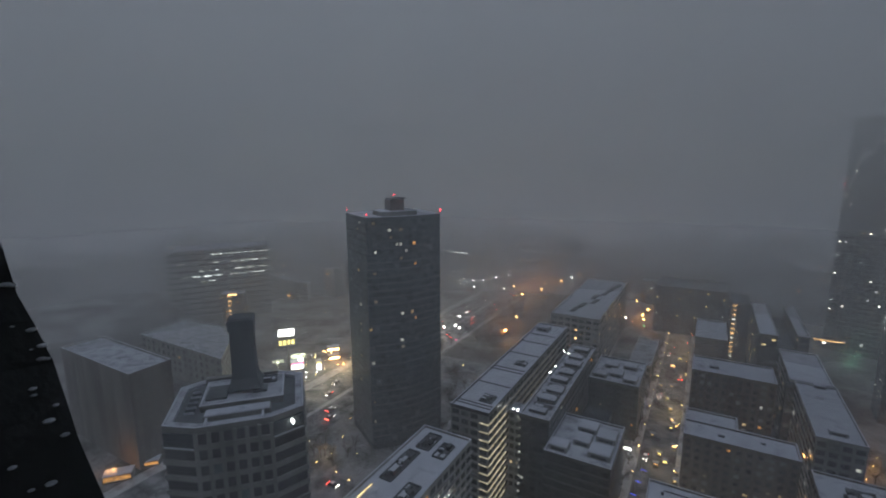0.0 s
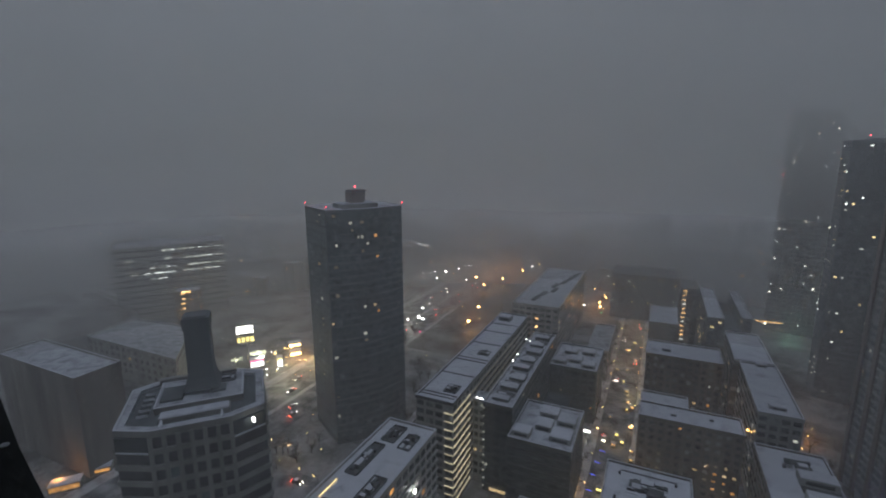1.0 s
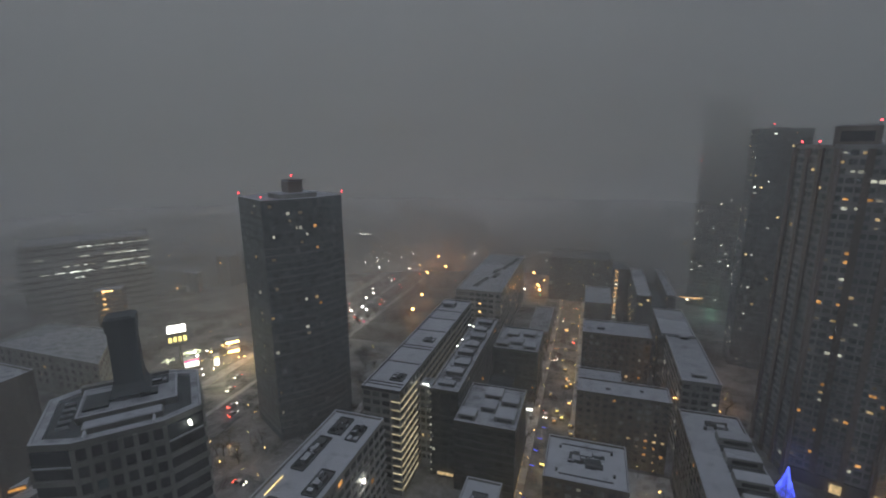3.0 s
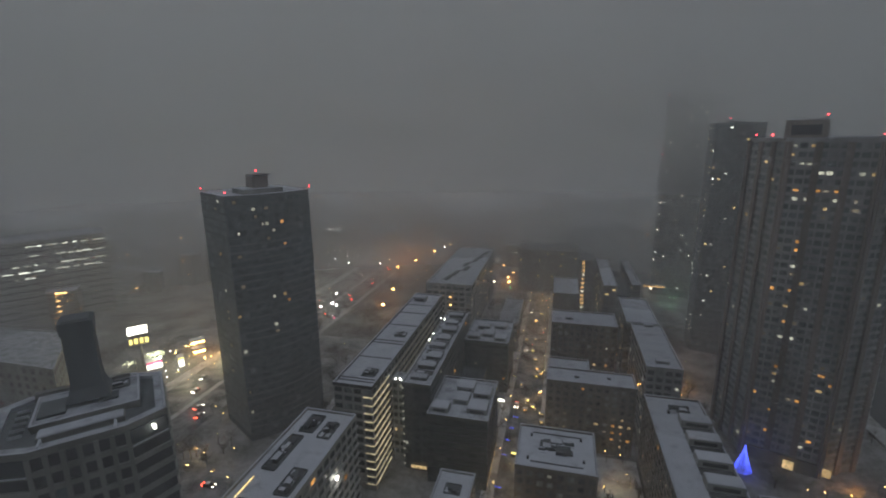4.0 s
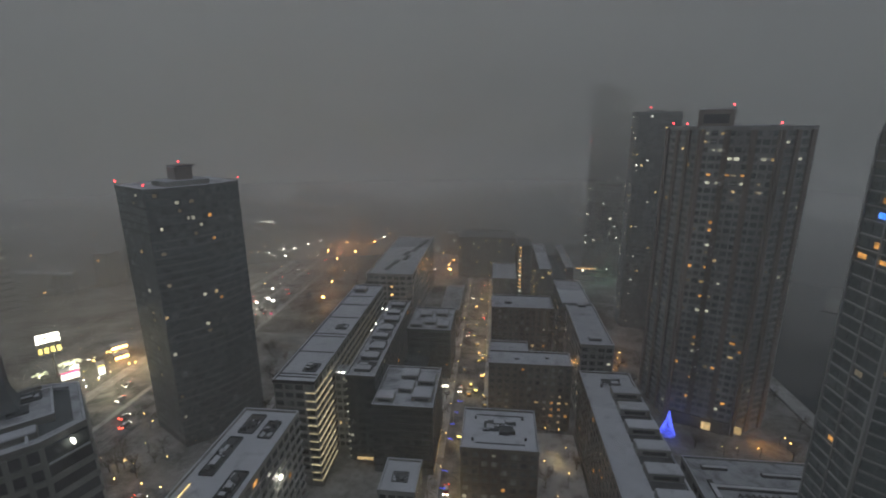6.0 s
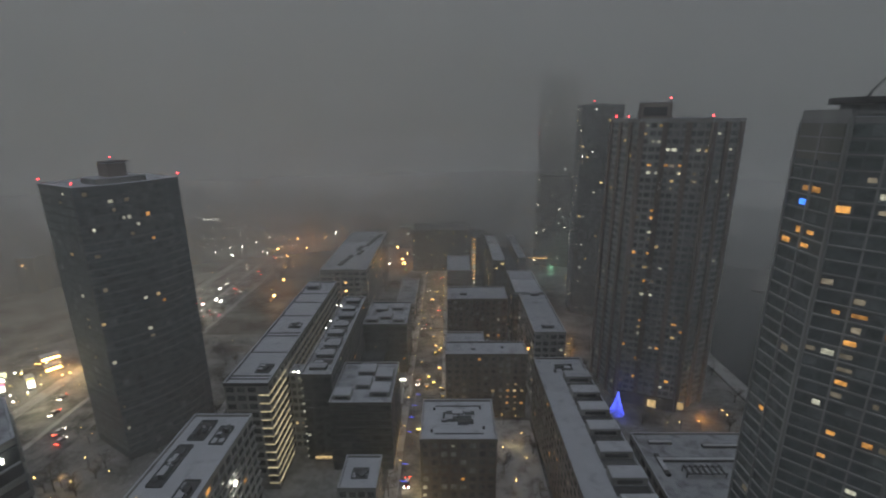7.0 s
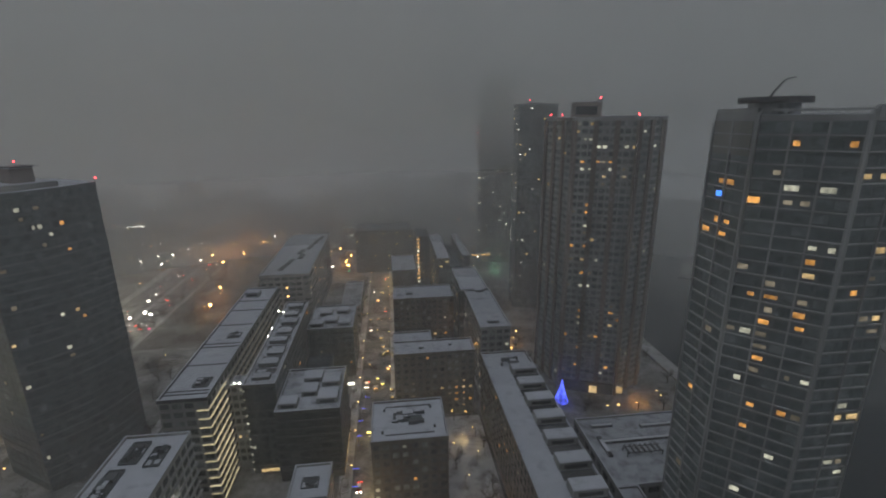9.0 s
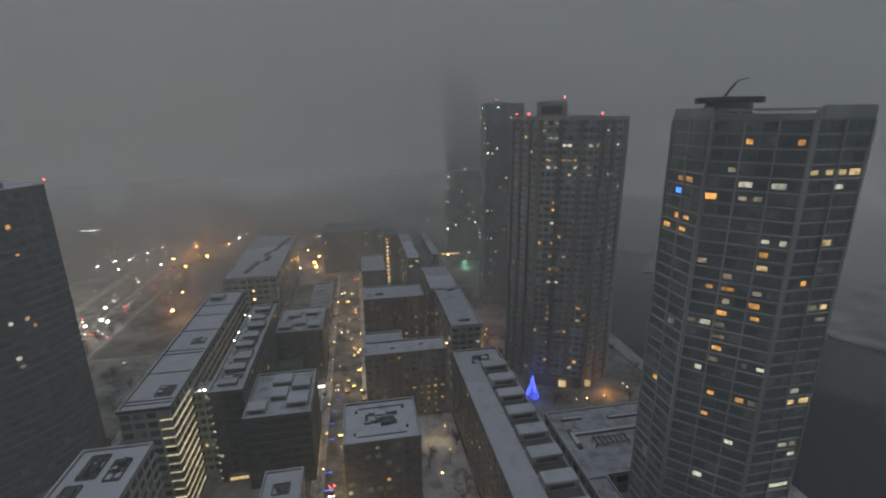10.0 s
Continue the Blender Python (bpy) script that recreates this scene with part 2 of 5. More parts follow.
def prism(bm, poly, z0, z1):
    lo = [bm.verts.new((x, y, z0)) for x, y in poly]
    hi = [bm.verts.new((x, y, z1)) for x, y in poly]
    bm.faces.new(lo[::-1])
    bm.faces.new(hi)
    for i in range(len(poly)):
        j = (i + 1) % len(poly)
        bm.faces.new((lo[i], lo[j], hi[j], hi[i]))
    return bm


def offset(poly, d):
    """A convex outline, anticlockwise, moved outwards by d."""
    out, n = [], len(poly)
    for i in range(n):
        p, q, r = (Vector(poly[k % n]) for k in (i - 1, i, i + 1))
        a, b = (q - p).normalized(), (r - q).normalized()
        na, nb = Vector((a.y, -a.x)), Vector((b.y, -b.x))
        m = (na + nb).normalized()
        out.append(tuple(q + m * (d / max(0.3, m.dot(na)))))
    return out


def ring(bm, outer, inner, z0, z1):
    n = len(outer)
    v = [[bm.verts.new((x, y, z)) for x, y in poly] for z in (z0, z1) for poly in (outer, inner)]
    for i in range(n):
        j = (i + 1) % n
        bm.faces.new((v[0][i], v[0][j], v[2][j], v[2][i]))
        bm.faces.new((v[1][j], v[1][i], v[3][i], v[3][j]))
        bm.faces.new((v[2][i], v[2][j], v[3][j], v[3][i]))
        bm.faces.new((v[0][j], v[0][i], v[1][i], v[1][j]))
    return bm


def rect(x0, x1, y0, y1):
    return [(x0, y0), (x1, y0), (x1, y1), (x0, y1)]


SHARED = {}


def box_mesh(size, material):
    key = (tuple(round(s, 3) for s in size), material.name)
    if key not in SHARED:
        bm = bmesh.new()
        box(bm, (0, 0, 0), size)
        me = bpy.data.meshes.new("piece")
        bm.to_mesh(me)
        bm.free()
        me.materials.append(material)
        SHARED[key] = me
    return SHARED[key]


def piece(name, size, material, parent, at, turn=0.0):
    ob = new(name, box_mesh(size, material))
    ob.parent = parent
    ob.location = Vector(at) - base_of(parent)
    ob.rotation_euler = (0, 0, turn)
    return ob


def crowd(name, rows, material, parent, label=""):
    """Many boxes (centre, size, turn) as one joined part."""
    verts, faces = [], []
    for c, s, t in rows:
        k, co, si = len(verts), math.cos(t), math.sin(t)
        for dx, dy, dz in ((-1, -1, -1), (1, -1, -1), (1, 1, -1), (-1, 1, -1), (-1, -1, 1), (1, -1, 1), (1, 1, 1), (-1, 1, 1)):
            x, y = dx * s[0] / 2, dy * s[1] / 2
            verts.append((c[0] + x * co - y * si, c[1] + x * si + y * co, c[2] + dz * s[2] / 2))
        faces += [tuple(k + i for i in f) for f in ((0, 3, 2, 1), (4, 5, 6, 7), (0, 1, 5, 4), (1, 2, 6, 5), (2, 3, 7, 6), (3, 0, 4, 7))]
    b = base_of(parent) if parent else Vector((0, 0, 0))
    me = bpy.data.meshes.new(name)
    me.from_pydata([(x - b.x, y - b.y, z - b.z) for x, y, z in verts], [], faces)
    me.materials.append(material)
    ob = new(name, me)
    ob.parent = parent
    return tagged(ob, label, "", "", "stuff")


def building(name, label, category, poly, z1, fh, wall, z0=0.0, bay=3.2, wide=0.7, tall=0.55, band=None, band_h=0.35, band_out=0.25,
             pier=None, pier_w=0.5, pier_out=0.3, pier_step=1, lit=0.08, pale=0.15, lit_set=None, kinds=None, low=1, top=1, skip=(), parapet=0.9, budget=215,
             group="", snow=None, faces=None, glim=0.6, glass=None, pier_faces=None, ribbon=(), coping=True, rim_mat=None):
    """A block: walls, one band a storey, piers, panes, parapet and a roof under snow or dark concrete. poly runs
    anticlockwise.
    """
    rg = random.Random(name + str(poly[0]))
    clear, curtained = glass or (GLASS, GLASS_PALE)
    cx, cy = sum(p[0] for p in poly) / len(poly), sum(p[1] for p in poly) / len(poly)
    root = thing(name, (cx, cy, z0), label, category, group)
    walls = part("wall", prism(bmesh.new(), poly, z0, z1), wall, root)
    count = max(1, int(round((z1 - z0) / fh)))
    fh = (z1 - z0) / count
    kinds = kinds or [(LIT_AMBER, 0.3), (LIT_WARM, 0.3), (LIT_WHITE, 0.25), (LIT_DIM, 0.15)]
    found = []
    n = len(poly)
    for e in range(n):
        p, q = Vector(poly[e]), Vector(poly[(e + 1) % n])
        run = (q - p)
        length = run.length
        if length < 2.5:
            continue
        d = run.normalized()
        out = Vector((d.y, -d.x))
        seen = out.dot((p + q) / 2) < 0
        turn = math.atan2(d.y, d.x)
        bays = max(1, int(round(length / bay)))
        bw = length / bays
        if e in skip or (faces is not None and e not in faces):
            continue
        for i in range(low, count - top + 1):
            zc = z0 + (i + 0.5) * fh
            if zc > z1 - 0.4:
                continue
            for j in range(bays):
                c = p + d * ((j + 0.5) * bw) + out * 0.03
                mat = None
                if lit_set is not None:
                    mat = lit_set.get((e, i, j))
                if mat is None:
                    r = rg.random()
                    if r < lit:
                        x, mat = rg.random(), kinds[-1][0]
                        for k, share in kinds:
                            if x < share:
                                mat = k
                                break
                            x -= share
                    else:
                        mat = curtained if r < lit + pale else clear
                if mat in (clear, curtained):
                    found.append((seen, mat, (c.x, c.y, zc), (bw * (0.99 if e in ribbon else wide), 0.1, fh * tall), turn))
                else:
                    g = glim * rg.uniform(0.85, 1.15)
                    c = c + d * (bw * wide * (1 - g) * rg.uniform(-0.4, 0.4)) + out * 0.01
                    found.append((seen, mat, (c.x, c.y, zc - fh * 0.04), (round(bw * wide * min(1, g * rg.uniform(0.7, 1.5)), 1), 0.1, round(fh * tall * (0.3 + 0.5 * g) * rg.uniform(0.7, 1.1), 1)), turn))
        if pier and seen and (pier_faces is None or e in pier_faces):
            for j in range(0, bays + 1, pier_step):
                c = p + d * (j * bw) + out * (pier_out / 2)
                piece("pier", (pier_w, pier_out, z1 - z0 - 0.3), pier, walls, (c.x, c.y, z0 + (z1 - z0) / 2 - 0.15), turn)
    near = [f for f in found if f[0]]
    near.sort(key=lambda f: (f[1] in (clear, curtained), -f[2][2]))
    rest = [f for f in found if not f[0]] + near[budget:]
    for s, mat, c, size, turn in near[:budget]:
        piece("window_pane", size, mat, walls, c, turn)
    for mat in {f[1].name for f in rest}:
        crowd("window_panes", [(c, s, t) for _, m, c, s, t in rest if m.name == mat], bpy.data.materials[mat], root)
    if band:
        for i in range(1, count):
            z = z0 + i * fh
            part("floor_band", ring(bmesh.new(), offset(poly, band_out), offset(poly, -0.2), z - band_h / 2, z + band_h / 2), band, walls)
    rim = offset(poly, 0.15)
    part("parapet", ring(bmesh.new(), rim, offset(poly, -0.35), z1 - 0.25, z1 + parapet), rim_mat or band or wall, root)
    # blocks that pass CHIMNEY get a bare dark roof here, no snow
    part("roof_snow", prism(bmesh.new(), offset(poly, -0.36), z1 - 0.02, z1 + 0.28), snow or SNOW_ROOF, root, "covering of the flat roof, packed snow or bare dark concrete")
    if coping:
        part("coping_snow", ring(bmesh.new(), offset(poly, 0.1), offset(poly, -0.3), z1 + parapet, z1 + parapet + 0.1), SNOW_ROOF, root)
    return root


def roof_unit(x, y, z, sx, sy, sz, turn=0.0, mat=None, label="grey metal rooftop plant box capped with snow", name="rooftop_unit", snow=True, louvre=True):
    u = thing(name, (x, y, z), label, "rooftop unit", "rooftop plant")
    bm = bmesh.new()
    box(bm, (x, y, z + sz / 2), (sx, sy, sz), turn, 0.06)
    part("casing", bm, mat or METAL_GREY, u)
    if snow:
        bm = bmesh.new()
        box(bm, (x, y, z + sz + 0.12), (sx * 0.97, sy * 0.97, 0.26), turn, 0.1)
        part("snow_cap", bm, SNOW_ROOF, u, "thick snow cap")
    if louvre:
        o = Vector((math.sin(turn), -math.cos(turn))) * (sy / 2 + 0.03)
        piece("louvre", (sx * 0.7, 0.08, sz * 0.5), METAL_DARK, u, (x + o.x, y + o.y, z + sz * 0.5), turn)
    return u


def roof_well(x, y, z, sx, sy, h, turn=0.0, label="open plant deck on a snowy roof, coloured dark like a shaded well", walls=True):
    """Plant deck: a flat floor coloured dark as the shade of a well, low kerbs, machines and drifts of snow between
    them.
    """
    u = thing("plant_deck", (x, y, z), label, "plant deck", "rooftop plant")
    co, si = math.cos(turn), math.sin(turn)
    if walls:
        for dx, dy, w, d in ((0, -sy / 2, sx, 0.22), (0, sy / 2, sx, 0.22), (-sx / 2, 0, 0.22, sy - 0.46), (sx / 2, 0, 0.22, sy - 0.46)):
            piece("kerb", (w, d, h * 0.35), CHIMNEY, u, (x + dx * co - dy * si, y + dx * si + dy * co, z + h * 0.175), turn)
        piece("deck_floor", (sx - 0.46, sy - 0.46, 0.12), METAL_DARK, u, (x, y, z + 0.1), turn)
    rg = random.Random("%.1f %.1f" % (x, y))
    for i in range(max(4, int(sx * sy / 4))):
        w, d, t = rg.uniform(0.6, 0.3 * sx + 0.6), rg.uniform(0.6, 0.25 * sy + 0.6), rg.uniform(0.35, 1.0) * h
        dx, dy = rg.uniform(-0.5, 0.5) * (sx - w - 0.6), rg.uniform(-0.5, 0.5) * (sy - d - 0.6)
        at = (x + dx * co - dy * si, y + dx * si + dy * co)
        piece("machine", (w, d, t), rg.choice((METAL_DARK, CHIMNEY, CHIMNEY)), u, (*at, z + 0.16 + t / 2), turn)
        if rg.random() < 0.4:
            piece("snow_cap", (w * 0.9, d * 0.9, 0.12), SNOW_ROOF, u, (*at, z + 0.22 + t), turn)
    for i in range(3):
        w, d = rg.uniform(0.2, 0.4) * sx, rg.uniform(0.15, 0.3) * sy
        dx, dy = rg.choice((-1, 1)) * (sx - w - 0.7) / 2, rg.uniform(-0.5, 0.5) * (sy - d - 0.6)
        piece("snow_drift", (w, d, 0.2), SNOW_ROOF, u, (x + dx * co - dy * si, y + dx * si + dy * co, z + 0.27), turn)
    return u


def beacon(x, y, z):
    b = thing("warning_light", (x, y, z), "red aircraft warning light on a short steel mast", "warning light", "aircraft warning lights")
    bm = bmesh.new()
    rod(bm, (x, y, z), (x, y, z + 1.2), 0.06)
    part("mast", bm, METAL_DARK, b)
    bm = bmesh.new()
    bmesh.ops.create_uvsphere(bm, u_segments=10, v_segments=6, radius=0.27, matrix=Matrix.Translation((x, y, z + 1.45)))
    part("lamp", bm, LAMP_RED, b, "glowing red lamp")
    return b


# ---- ground, roads, water ----
bm = bmesh.new()
prism(bm, rect(-3000, 3000, -3000, 3000), -1.0, 0.0)
solo("ground", bm, GROUND, "snow-dusted city ground between the buildings", "ground", kind="structure")


def strip(name, poly, z, mat, label, cat):
    return solo(name, prism(bmesh.new(), poly, 0.004, z), mat, label, cat, kind="structure")


strip("water", rect(136, 2600, -600, 2600), 0.05, WATER, "dark still lake water beyond the quay", "water")
strip("road", rect(-17.0, -3.5, -40, 420), 0.02, ROAD, "slushy street between apartment blocks", "road")
strip("road", rect(-182, -146, -40, 700), 0.02, ROAD, "wide slushy avenue with traffic", "road")
strip("road", rect(-145.9, -75, 232, 243), 0.02, ROAD, "cross street beside the dark park", "road")
strip("road", rect(-96, -76, 60, 231.9), 0.02, ROAD, "side street at the foot of the dark tower", "road")
strip("road", rect(-145.9, -96.1, 104, 122), 0.02, ROAD, "slushy cross street", "road")
strip("road", rect(54, 66, 60, 300), 0.02, ROAD, "service street behind the terrace block", "road")
strip("park", rect(-143, -76, 246, 430), 0.08, PARK, "dark winter park lawn with thin snow", "lawn")
for x0, x1, y0, y1 in ((-21.5, -17.2, -40, 420), (-3.3, -0.6, -40, 420), (-99.5, -96.2, 124, 230), (-75.8, -72, 60, 230), (-188, -182.2, -40, 700), (-145.7, -143.2, 246, 700)):
    strip("pavement", rect(x0, x1, y0, y1), 0.16, PAVE, "raised snowy pavement beside the street", "pavement")
strip("pavement", rect(15.2, 33, 96, 166), 0.14, PAVE, "snowy courtyard between the apartment blocks", "courtyard")
bm = prism(bmesh.new(), rect(129, 136, 60, 420), 0.004, 1.1)
solo("pavement", bm, PAVE, "raised snowy quay promenade along the lake", "quay", kind="structure")
bm = prism(bmesh.new(), [(215, 312), (300, 420), (520, 560), (600, 420), (330, 190), (262, 170), (250, 190), (300, 250)], 0.06, 1.3)
solo("island", bm, GROUND, "snowy spit of land across the water", "land", kind="structure")

# ---- the large blocks ----
def lit_map(**sets):
    """Lit panes as (face, storey, bay), by the light behind them."""
    looks = {"amber": LIT_AMBER, "warm": LIT_WARM, "white": LIT_WHITE, "dim": LIT_DIM, "blue": LIT_BLUE}
    return {cell: looks[k] for k, cells in sets.items() for cell in cells}


SLAB_W = building("apartment_slab", "long apartment slab with lit balcony edges and a snowy roof", "apartment building", rect(-71, -57, 129, 224), 39.6, 3.05, CONCRETE,
                  bay=3.6, wide=0.72, band=CONCRETE, band_h=0.3, band_out=0.1, lit=0.0, skip=(2,), group="slab blocks", rim_mat=METAL_DARK)
SLAB_E = building("apartment_slab", "narrow apartment slab with snow-covered roof terraces", "apartment building", rect(-51.5, -41, 143, 216), 34.4, 3.1, CHIMNEY,
                  bay=3.4, band=METAL_DARK, band_h=0.3, band_out=0.12, lit=0.03, group="slab blocks", snow=SNOW_THIN, glass=(BLACK_GLASS, METAL_DARK))
DARK_BLOCK = building("apartment_block", "dark glass apartment block with snow-capped roof pavilions", "apartment building", rect(-40.9, -19.8, 138, 165), 26.6, 3.0, CHIMNEY,
                      bay=3.5, wide=0.9, band=METAL_DARK, band_h=0.4, band_out=0.3, lit=0.01, pale=0.05, glass=(BLACK_GLASS, METAL_DARK), snow=SNOW_THIN)
DARK_BACK = building("apartment_block", "dark apartment block with a row of snowy roof pavilions", "apartment building", rect(-40.9, -20, 204, 232), 25, 3.0, CHIMNEY,
                     bay=3.5, wide=0.8, lit=0.05, glass=(BLACK_GLASS, METAL_DARK), snow=SNOW_THIN, glim=0.4)
MID_LINK = building("apartment_block", "low dark link block between two apartment blocks", "apartment building", rect(-40.8, -30, 166, 203), 12, 3.0, CHIMNEY, bay=3.5, lit=0.03, snow=CHIMNEY, coping=False)
FAR_SLAB = building("apartment_slab", "large slab block with a broad snowy roof", "apartment building", rect(-74, -47, 254, 350), 36, 3.2, CONCRETE, bay=4.0, lit=0.05)
NEAR_SLAB = building("apartment_slab", "slab block with plant screens on its snowy roof", "apartment building", rect(-71.5, -55.5, 52, 113), 39.6, 3.05, CONCRETE,
                     bay=3.4, band=CONCRETE, band_h=0.3, band_out=0.5, lit=0.05, pale=0.2)
SQUARE = building("apartment_block", "square brick apartment block with a parapet round its snowy roof", "apartment building", rect(-9, 14.7, 121.8, 142.6), 24.5, 3.06, BRICK_BROWN,
                  bay=3.0, wide=0.6, lit=0.07, band=BRICK_BROWN, band_h=0.25, band_out=0.08)
LIT_LINK = lit_map(amber=[(0, 9, 4), (0, 3, 9), (0, 2, 8), (0, 4, 8), (0, 3, 8), (0, 2, 10)], warm=[(0, 4, 6), (0, 5, 9), (0, 4, 9), (0, 1, 9), (0, 4, 10)], dim=[(0, 5, 2), (0, 3, 7), (0, 5, 8), (0, 2, 9)])
LINK_A = building("apartment_block", "brown apartment block with scattered lit windows", "apartment building", rect(-1.2, 31.4, 168, 179), 28.5, 3.0, BRICK_BROWN,
                  bay=2.9, wide=0.5, tall=0.45, lit=0.02, lit_set=LIT_LINK, group="link blocks", kinds=[(LIT_AMBER, 0.45), (LIT_WARM, 0.4), (LIT_DIM, 0.15)])
LINK_B = building("apartment_block", "brown apartment block behind the first one", "apartment building", rect(-0.6, 31, 228.6, 247), 28.0, 3.0, BRICK_BROWN,
                  bay=2.9, wide=0.55, lit=0.05, group="link blocks")
TERRACE = building("terrace_block", "long block with snowy roof terraces between dark cross walls", "apartment building", rect(34, 52.5, 76, 168.5), 26.5, 2.95, BRICK_BROWN,
                   bay=3.3, wide=0.55, lit=0.04, glim=0.4, kinds=[(LIT_AMBER, 0.8), (LIT_DIM, 0.2)])
EAST_SLAB = building("apartment_slab", "slab block with a stepped snowy roof", "apartment building", rect(36, 49, 178.5, 223), 33, 3.0, CONCRETE_DARK, bay=3.4, lit=0.07)
EAST_REAR = building("apartment_slab", "rear half of the stepped slab with snow on its roof", "apartment building", rect(34.6, 48.6, 225.5, 262), 32.6, 3.0, CONCRETE_DARK, bay=3.4, lit=0.06)
# added infill, walls coloured dark to stand for the slot between the halves
EAST_JOINT = building("stair_tower", "narrow dark infill in place of the slot between two slab halves", "apartment building", rect(33.2, 47, 223.2, 225.3), 31.5, 3.0, CHIMNEY, bay=3.4, lit=0.0, coping=False)
LITTLE = building("pavilion", "small flat-roofed block with snow on its roof", "apartment building", rect(-31, -20.5, 106, 119), 21, 3.0, CONCRETE_DARK, bay=3.0, lit=0.02)
BROWN = building("brown_block", "broad brown brick block with a snowy roof", "building", rect(-246, -190, 86, 102.5), 40.4, 3.6, BRICK_PALE, bay=4.5, wide=0.3, tall=0.35, lit=0.0, pale=0.0, snow=SNOW_THIN, glass=(BRICK_PALE, BRICK_PALE))

# ---- tower with rounded face ----
mx, my = -117.0, 143.0
ax, nx = Vector((0.506, 0.863)), Vector((0.863, -0.506))
face = []
for i in range(9):
    s = i / 8
    bulge = 3.2 * math.sin(math.pi * s)
    v = Vector((mx, my)) + ax * (33.6 * s) + nx * bulge
    face.append((v.x, v.y))
v1 = Vector((mx, my)) + ax * 33.6 - nx * 24
v2 = Vector((mx, my)) - nx * 24
TOWER_A_PLAN = face + [tuple(v1 + ax * 0), tuple(v1 - ax * 16.8 - nx * 2.5), tuple(v2)]


LIT_A = lit_map(
    white=[(0, 4, 0), (0, 13, 0), (0, 29, 1), (2, 30, 1), (3, 16, 0), (3, 20, 0), (3, 29, 1), (3, 30, 0), (11, 21, 5), (11, 33, 6)],
    warm=[(0, 18, 0), (11, 26, 5)], amber=[(4, 19, 1), (4, 27, 1), (4, 30, 1)],
    dim=[(0, 7, 0), (0, 22, 1), (0, 26, 1), (0, 33, 1), (2, 31, 0), (3, 15, 0), (3, 28, 0), (3, 32, 0), (11, 9, 4), (11, 13, 5), (11, 17, 5), (11, 18, 5), (11, 32, 5)])
TOWER_A = building("tower", "dark bow-fronted tower with few lit windows and a snow-rimmed roof", "tower", TOWER_A_PLAN, 99.4, 2.95, TEAL_WALL, glass=(TEAL_GLASS, TEAL_PALE),
                   bay=2.6, wide=0.93, tall=0.74, glim=0.45, band=TEAL_BAND, band_h=0.7, band_out=0.02, lit=0.004, pale=0.03, lit_set=LIT_A,
                   kinds=[(LIT_WHITE, 0.45), (LIT_WARM, 0.35), (LIT_DIM, 0.2)], parapet=0.8)
part("rim_snow", ring(bmesh.new(), offset(TOWER_A_PLAN, -0.4), offset(TOWER_A_PLAN, -1.8), 99.6, 100.15), SNOW, TOWER_A, "bright snow along the roof rim")

# ---- tower at the water: faceted, forty-one storeys ----
TOWER_B_PLAN = [(73, 181), (95, 172.5), (111, 180.5), (118.5, 194), (108, 213), (82, 219), (69.6, 204)]
LIT_B = lit_map(
    white=[(0, 3, 6), (0, 11, 2), (0, 17, 2), (0, 17, 3), (0, 21, 4), (0, 26, 2), (0, 34, 1), (0, 34, 2), (0, 34, 5), (0, 37, 3), (0, 37, 4), (0, 37, 7), (0, 38, 1), (0, 38, 2), (0, 40, 0), (1, 17, 0), (1, 39, 1)],
    warm=[(0, 11, 7), (0, 21, 2), (0, 37, 8), (0, 39, 0), (1, 7, 0), (6, 27, 5), (0, 40, 2), (0, 33, 4), (0, 12, 2)],
    amber=[(0, 4, 2), (0, 7, 2), (0, 9, 0), (0, 13, 2), (0, 13, 7), (0, 19, 2), (0, 23, 0), (0, 23, 2), (0, 28, 2), (0, 29, 2), (0, 35, 1), (0, 35, 3), (0, 35, 5), (6, 16, 5), (6, 28, 5)],
    dim=[(0, 3, 0), (0, 6, 6), (0, 9, 4), (0, 14, 7), (0, 17, 0), (0, 21, 0), (0, 25, 2), (0, 28, 0), (0, 32, 4), (0, 33, 7), (0, 34, 7), (0, 35, 4), (1, 23, 1), (1, 24, 0), (1, 25, 0), (0, 19, 3)])
TOWER_B = building("tower", "tall apartment tower with brown piers and balconies", "tower", TOWER_B_PLAN, 118.4, 2.9, TOWER_GREY, glass=(TOWER_GLASS, TOWER_BLIND),
                   bay=2.7, wide=0.82, tall=0.6, glim=0.58, band=TOWER_GREY, band_h=0.3, band_out=0.3, pier=BRICK_RED, pier_w=2.0, pier_out=0.8, pier_step=3, lit=0.035, pale=0.3, lit_set=LIT_B)
TOWER_C_PLAN = [(74, 101.5), (74, 89), (86.2, 76.8), (99, 76.8), (108, 86), (108, 108), (84, 112)]
